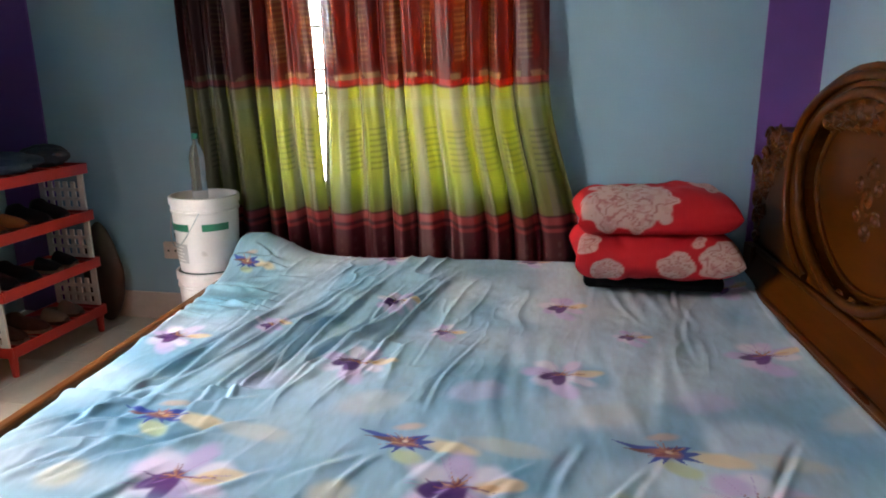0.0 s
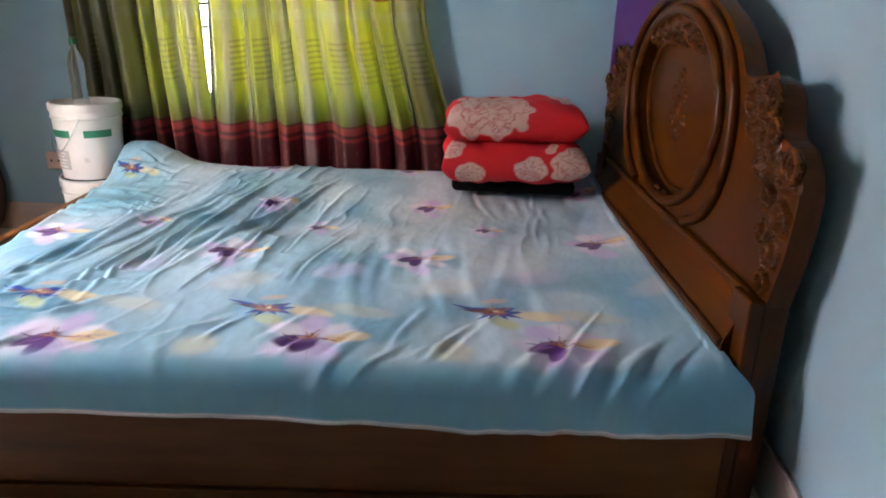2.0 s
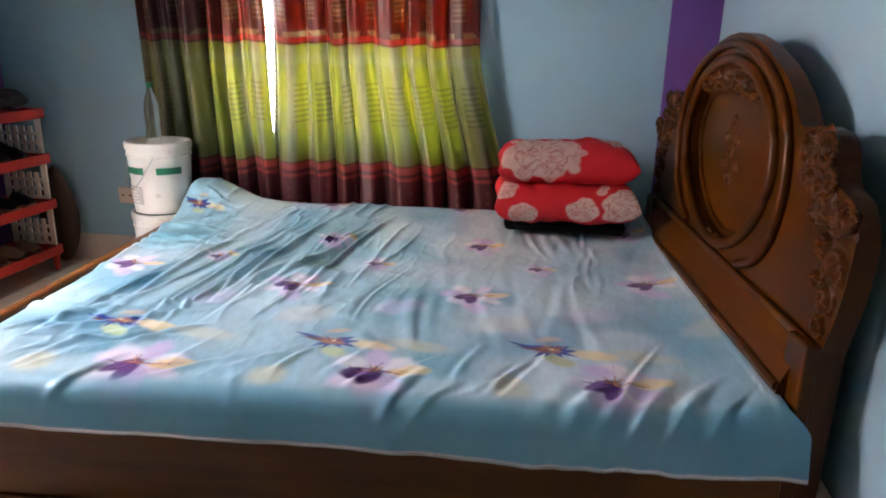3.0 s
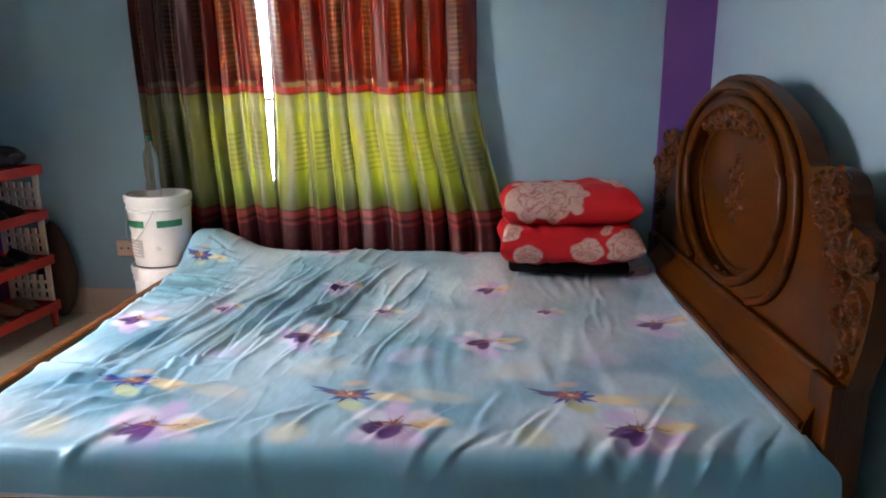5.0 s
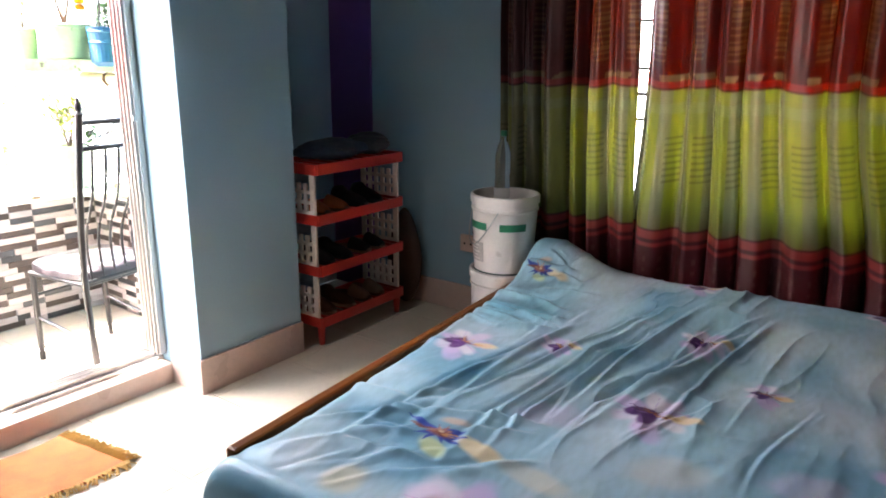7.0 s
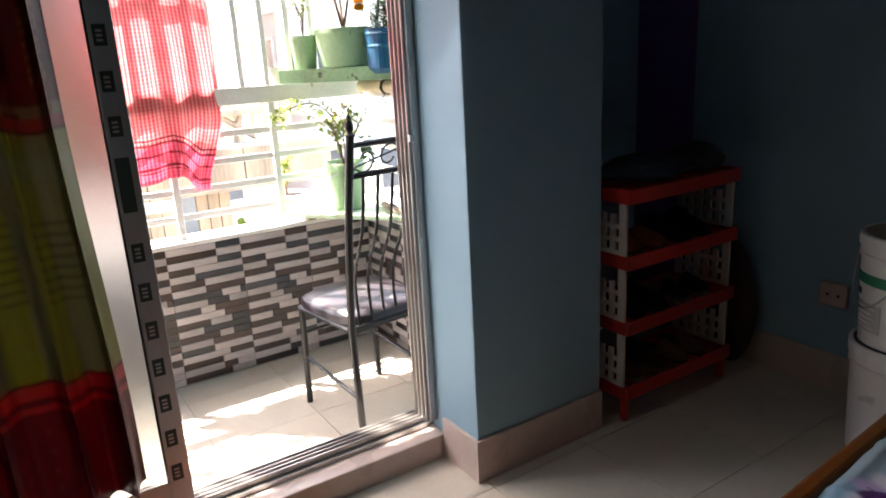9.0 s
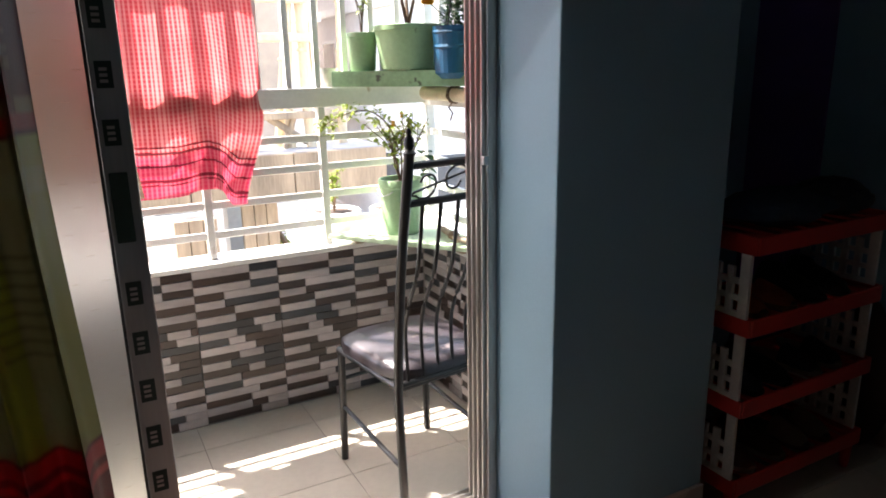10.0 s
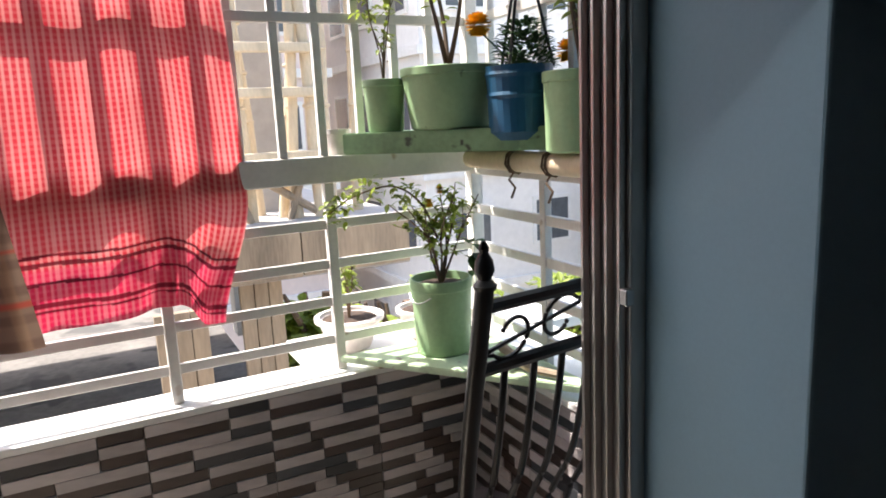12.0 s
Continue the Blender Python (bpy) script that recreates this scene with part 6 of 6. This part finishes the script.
# a clay saucer pot and a bonsai on the outer ledge
structure("outer_ledge", cube(-4.62, -4.276, 2.16, 3.3, 0.565, 0.605, 0.004), STONE, "white outer ledge beyond the railing", "sill")
p = pot("bowl_pot", (-4.42, 2.325, 0.605), 0.065, 0.105, 0.110, POT_WHITE, "white bowl pot with a small shrub on the outer ledge", 1.08)
grow(p, (-4.42, 2.325, 0.70), 0.22, 0.06, 5, 260, 0.026, 41, LEAF, thick=0.004)
p = pot("bowl_pot", (-4.40, 2.58, 0.605), 0.060, 0.085, 0.10, POT_WHITE, "white round pot on the outer ledge behind the railing", 1.08)
grow(p, (-4.40, 2.58, 0.69), 0.16, 0.06, 4, 80, 0.024, 43, LEAF, thick=0.004)
p = pot("flower_pot", (-3.80, 2.88, 0.605), 0.07, 0.085, 0.17, POT_GREEN, "pale green pot beyond the side railing")
grow(p, (-3.80, 2.88, 0.75), 0.22, 0.10, 5, 110, 0.04, 44, LEAF_DARK, thick=0.005)
structure("outer_ledge_side", cube(-4.30, -3.13, 2.765, 3.00, 0.565, 0.605, 0.004), STONE, "white outer ledge beyond the side railing", "sill")
tin = thing("clay_pot", (-4.235, 2.262, 1.2425), "small speckled clay pot on the railing beam", "plant pot")
part("pot", lathe(bmesh.new(), (-4.235, 2.262, 1.2425), [(0.034, 0), (0.036, 0.004), (0.040, 0.055), (0.044, 0.056), (0.044, 0.07), (0.036, 0.07), (0.034, 0.03)], 20), POT_WHITE, tin, smooth=True)

# ---- outside ----
structure("ground", cube(-160, 160, -160, 160, -9.2, -9.0), EARTH, "dusty built-up ground far below", "ground")
site = thing("building_site", (-8, 1, -9), "raw concrete building under construction across the gap", "building")
part("floor_slab", cube(-11.5, -6.3, -5, 3.40, 0.44, 0.76), CONCRETE, site)
for k in range(12):
    part("formwork_board", cube(-6.30, -6.272, -5 + 0.70 * k, -5 + 0.70 * k + 0.692, 0.45 + 0.006 * (k % 2), 0.755, 0.003), PLANK, site)
part("lower_roof", cube(-14, -5.4, -6, 2.9, -1.35, -1.1), OLD_ROOF, site)
part("lower_wall", cube(-13.8, -5.6, -5.8, 2.8, -9.0, -1.35), OLD_ROOF, site)
part("kerb", cube(-5.55, -5.4, -6, 2.9, -1.1, -0.95), OLD_ROOF, site)
for y in (-3.2, 0.2, 2.62):
    part("column", cube(-7.35, -7.08, y, y + 0.27, 0.76, 4.2), CONCRETE, site)
for y in (-3.0, 0.0, 3.0):
    part("column", cube(-10.8, -10.5, y, y + 0.3, -1.1, 0.44), CONCRETE, site)
part("upper_slab", cube(-11.5, -9.2, -5, 3.3, 4.2, 4.45), CONCRETE, site)
for x, y, z1 in ((-5.95, 1.83, 0.44), (-6.45, 2.34, 0.44)):
    prop = thing("formwork_post", (x, y, -1.1), "rough timber formwork post under the concrete slab", "post", "formwork posts")
    for k in range(3):
        part("plank", cube(x, x + 0.05, y + 0.085 * k, y + 0.08 + 0.085 * k, -1.1, z1, 0.004), PLANK, prop)
rs = random.Random(3)
CANES = ((-6.6, 2.50, 0.76, -6.62, 2.44, 4.2), (-6.6, 2.78, 0.76, -6.55, 2.86, 4.2), (-6.7, 2.72, 0.76, -6.75, 3.10, 3.9), (-6.6, 3.00, 0.76, -6.6, 3.02, 4.2), (-6.55, 2.92, 0.76, -6.6, 2.80, 4.2),
         (-6.7, 3.22, 0.76, -6.65, 3.30, 4.2), (-6.9, 2.62, 0.76, -6.9, 2.46, 3.8), (-6.55, 2.30, 0.76, -6.6, 2.22, 4.2), (-6.6, 1.6, 0.76, -6.6, 1.62, 4.2), (-6.6, 0.8, 0.76, -6.6, 0.82, 4.2), (-6.6, -0.2, 0.76, -6.6, -0.2, 4.2))
for x0, y0, z0, x1, y1, z1 in CANES:
    cane = thing("bamboo_prop", (x0, y0, z0), "tall dry bamboo prop standing on the concrete slab", "pole", "bamboo props")
    n = 10
    part("cane", tube(bmesh.new(), [(x0 + (x1 - x0) * k / n + rs.uniform(-0.008, 0.008), y0 + (y1 - y0) * k / n + rs.uniform(-0.012, 0.012), z0 + (z1 - z0) * k / n) for k in range(n + 1)], 0.036, 10, 0.8), BAMBOO, cane, smooth=True)
    for k in range(1, n):
        c = (x0 + (x1 - x0) * k / n, y0 + (y1 - y0) * k / n, z0 + (z1 - z0) * k / n - 0.012)
        part("node", lathe(bmesh.new(), c, [(0.034, 0), (0.040, 0.008), (0.040, 0.016), (0.034, 0.024)], 10), BAMBOO, cane)
for z in (1.12, 1.50, 1.76, 2.25):
    tie = thing("bamboo_tie", (-6.52, 2.6, z), "short bamboo lath tied across the props", "pole", "bamboo laths")
    part("lath", cube(-6.54, -6.50, 2.34, 2.98, z, z + 0.06, 0.01), BAMBOO, tie)
trestle = thing("trestle", (-6.6, 2.7, 0.76), "low rough timber trestle on the slab", "trestle")
part("top", cube(-6.62, -6.50, 2.30, 2.95, 0.97, 1.02, 0.006), PLANK, trestle)
for y0, y1 in ((2.40, 2.48), (2.80, 2.72), (2.62, 2.95)):
    part("leg", tube(bmesh.new(), [(-6.56, y0, 0.98), (-6.56, y1, 0.76)], 0.025, 8), PLANK, trestle)
net = own("safety_net", tube(bmesh.new(), smooth_line([(-5.9, 1.45, -1.05), (-5.95, 1.6, -0.95), (-6.0, 1.75, -1.02), (-6.0, 1.95, -1.06)], 6), 0.07, 8), TEAL_CLOTH, "crumpled teal net cloth on the lower roof", "cloth", True, at=(-5.9, 1.6, -1.1))


def tower(x, y, w, d, h, material, label, storeys, bays):
    """A far block with storeys, bands, window openings with panes and sills, and a parapet."""
    t = thing("apartment_block", (x, y, -9), label, "building", "far blocks")
    part("body", cube(x - w / 2, x + w / 2, y - d / 2, y + d / 2, -9, h), material, t)
    part("roof_parapet", cube(x - w / 2 - 0.1, x + w / 2 + 0.1, y - d / 2 - 0.1, y + d / 2 + 0.1, h, h + 0.5), material, t)
    sh = (h + 9) / storeys
    for s in range(storeys):
        z = -9 + sh * s
        part("floor_band", cube(x - w / 2 - 0.12, x + w / 2 + 0.12, y - d / 2 - 0.12, y + d / 2 + 0.12, z - 0.12, z + 0.1), STONE, t)
        if s < storeys - 5:
            continue
        for k in range(bays):
            yy = y - d / 2 + d * (k + 0.5) / bays
            xx = x - w / 2 + w * (k + 0.5) / bays
            win = part("window", cube(x + w / 2, x + w / 2 + 0.06, yy - 0.62, yy + 0.62, z + 0.9, z + 2.2), STONE, t)
            part("pane", cube(x + w / 2 + 0.05, x + w / 2 + 0.065, yy - 0.52, yy + 0.52, z + 1.0, z + 2.1), PANE_DARK, win)
            win = part("window", cube(xx - 0.62, xx + 0.62, y - d / 2 - 0.06, y - d / 2, z + 0.9, z + 2.2), STONE, t)
            part("pane", cube(xx - 0.52, xx + 0.52, y - d / 2 - 0.065, y - d / 2 - 0.05, z + 1.0, z + 2.1), PANE_DARK, win)
    return t


tower(-22, 14, 9, 10, 6.0, FACADE, "pale rendered apartment block in the distance", 5, 4)
tower(-24, 3.5, 8, 8, 8.5, FACADE_B, "pinkish rendered apartment block in the distance", 6, 3)
tower(-12.5, 17, 7, 7, 1.5, FACADE, "pale rendered apartment block with rows of windows", 4, 4)
tower(-30, -9, 10, 9, 5.0, FACADE, "pale rendered apartment block in the distance", 5, 4)
tower(-34, 22, 12, 10, 11, FACADE_B, "tall pinkish rendered apartment block in the distance", 7, 4)
tower(-3.0, 26, 12, 8, 3.5, FACADE, "pale rendered apartment block behind the window side", 5, 4)
# trees between the blocks
def tree(x, y, z1, r, seed):
    t = thing("tree", (x, y, -9), "dusty green tree between the buildings", "tree", "far trees")
    rr = random.Random(seed)
    part("trunk", tube(bmesh.new(), [(x, y, -9), (x + 0.1, y, z1 - 2.5), (x, y + 0.1, z1 - 0.6)], 0.2, 8, 0.3), BARK, t, smooth=True)
    for k in range(6):
        a = k * 1.05
        part("limb", tube(bmesh.new(), [(x, y, z1 - 2.4 + 0.2 * k), (x + r * 0.7 * math.cos(a), y + r * 0.7 * math.sin(a), z1 - 1.0 + 0.1 * k)], 0.06, 6, 0.4), BARK, t, smooth=True)
    bm = bmesh.new()
    for k in range(1500):
        a, e, q = rr.uniform(0, 6.283), rr.uniform(-0.6, 1.3), rr.uniform(0.45, 1.05)
        lump = 0.75 + 0.35 * noise.noise(Vector((math.cos(a) * 2, math.sin(a) * 2, e * 2 + seed)))
        c = Vector((x + r * q * lump * math.cos(a) * math.cos(e), y + r * q * lump * math.sin(a) * math.cos(e), z1 - 1.2 + r * 0.8 * q * lump * math.sin(e)))
        leaf_blade(bm, c, Vector((rr.uniform(-1, 1), rr.uniform(-1, 1), rr.uniform(-0.6, 0.6))), rr.uniform(0.12, 0.26), 0.11, 0.3, rr)
    part("crown", bm, LEAF, t)
    return t


tree(-9.0, 5.2, -0.3, 1.3, 2)
tree(-10.5, 8.5, -0.8, 1.6, 6)
tree(-9.6, 3.75, 0.10, 0.75, 9)
tree(-9.2, 4.55, -0.05, 0.55, 12)

# ---- floor tiles and mosaic strips ----
x0 = -3.13
while x0 < EAST - 0.01:
    x1 = min(x0 + 0.405, EAST)
    y0 = SOUTH
    while y0 < NORTH - 0.01:
        y1 = min(y0 + 0.405, NORTH)
        tile_piece(floor, "floor_tile", x0 + 0.001, x1 - 0.001, y0 + 0.001, y1 - 0.001, -0.004, 0.0, FLOOR, 0.0006)
        y0 = y1
    x0 = x1
y0 = PIER_N
while y0 < NORTH - 0.01:
    y1 = min(y0 + 0.405, NORTH)
    tile_piece(floor, "floor_tile", ALCOVE, -3.132, y0 + 0.001, y1 - 0.001, -0.004, 0.0, FLOOR, 0.0006)
    y0 = y1
y0 = B_S
while y0 < PARAPET_Y - 0.01:
    y1 = min(y0 + 0.405, PARAPET_Y)
    for x0, x1 in ((-4.125, -3.945), (-3.945, -3.540), (-3.540, -3.133)):
        tile_piece(balcony_floor, "floor_tile", x0 + 0.001, x1 - 0.001, y0 + 0.001, y1 - 0.001, -0.005, -0.001, FLOOR, 0.0006)
    y0 = y1
tone_rs = random.Random(9)
for p in range(5):
    base = PARAPET_Y - PANEL * (p + 1)
    for r, a, b, tone in MOSAIC:
        z = 0.001 + ROW_H * r
        proud = {"light": 0.004, "dark": 0.0}[tone]
        tile_piece(par_w, "mosaic_strip", PARAPET_X - 0.012, PARAPET_X - 0.004 + proud, base + PANEL * a + 0.0012, base + PANEL * b - 0.0012, z + 0.0004, z + ROW_H - 0.0004, tone_rs.choice(TONE[tone]), 0.001)
for p in range(3):
    base = PARAPET_X + PANEL * p
    for r, a, b, tone in MOSAIC:
        x1 = min(base + PANEL * b, -3.132)
        if base + PANEL * a > -3.14:
            continue
        z = 0.001 + ROW_H * r
        proud = {"light": 0.004, "dark": 0.0}[tone]
        tile_piece(par_n, "mosaic_strip", base + PANEL * a + 0.0012, x1 - 0.0012, PARAPET_Y + 0.004 - proud, PARAPET_Y + 0.012, z + 0.0004, z + ROW_H - 0.0004, tone_rs.choice(TONE[tone]), 0.001)
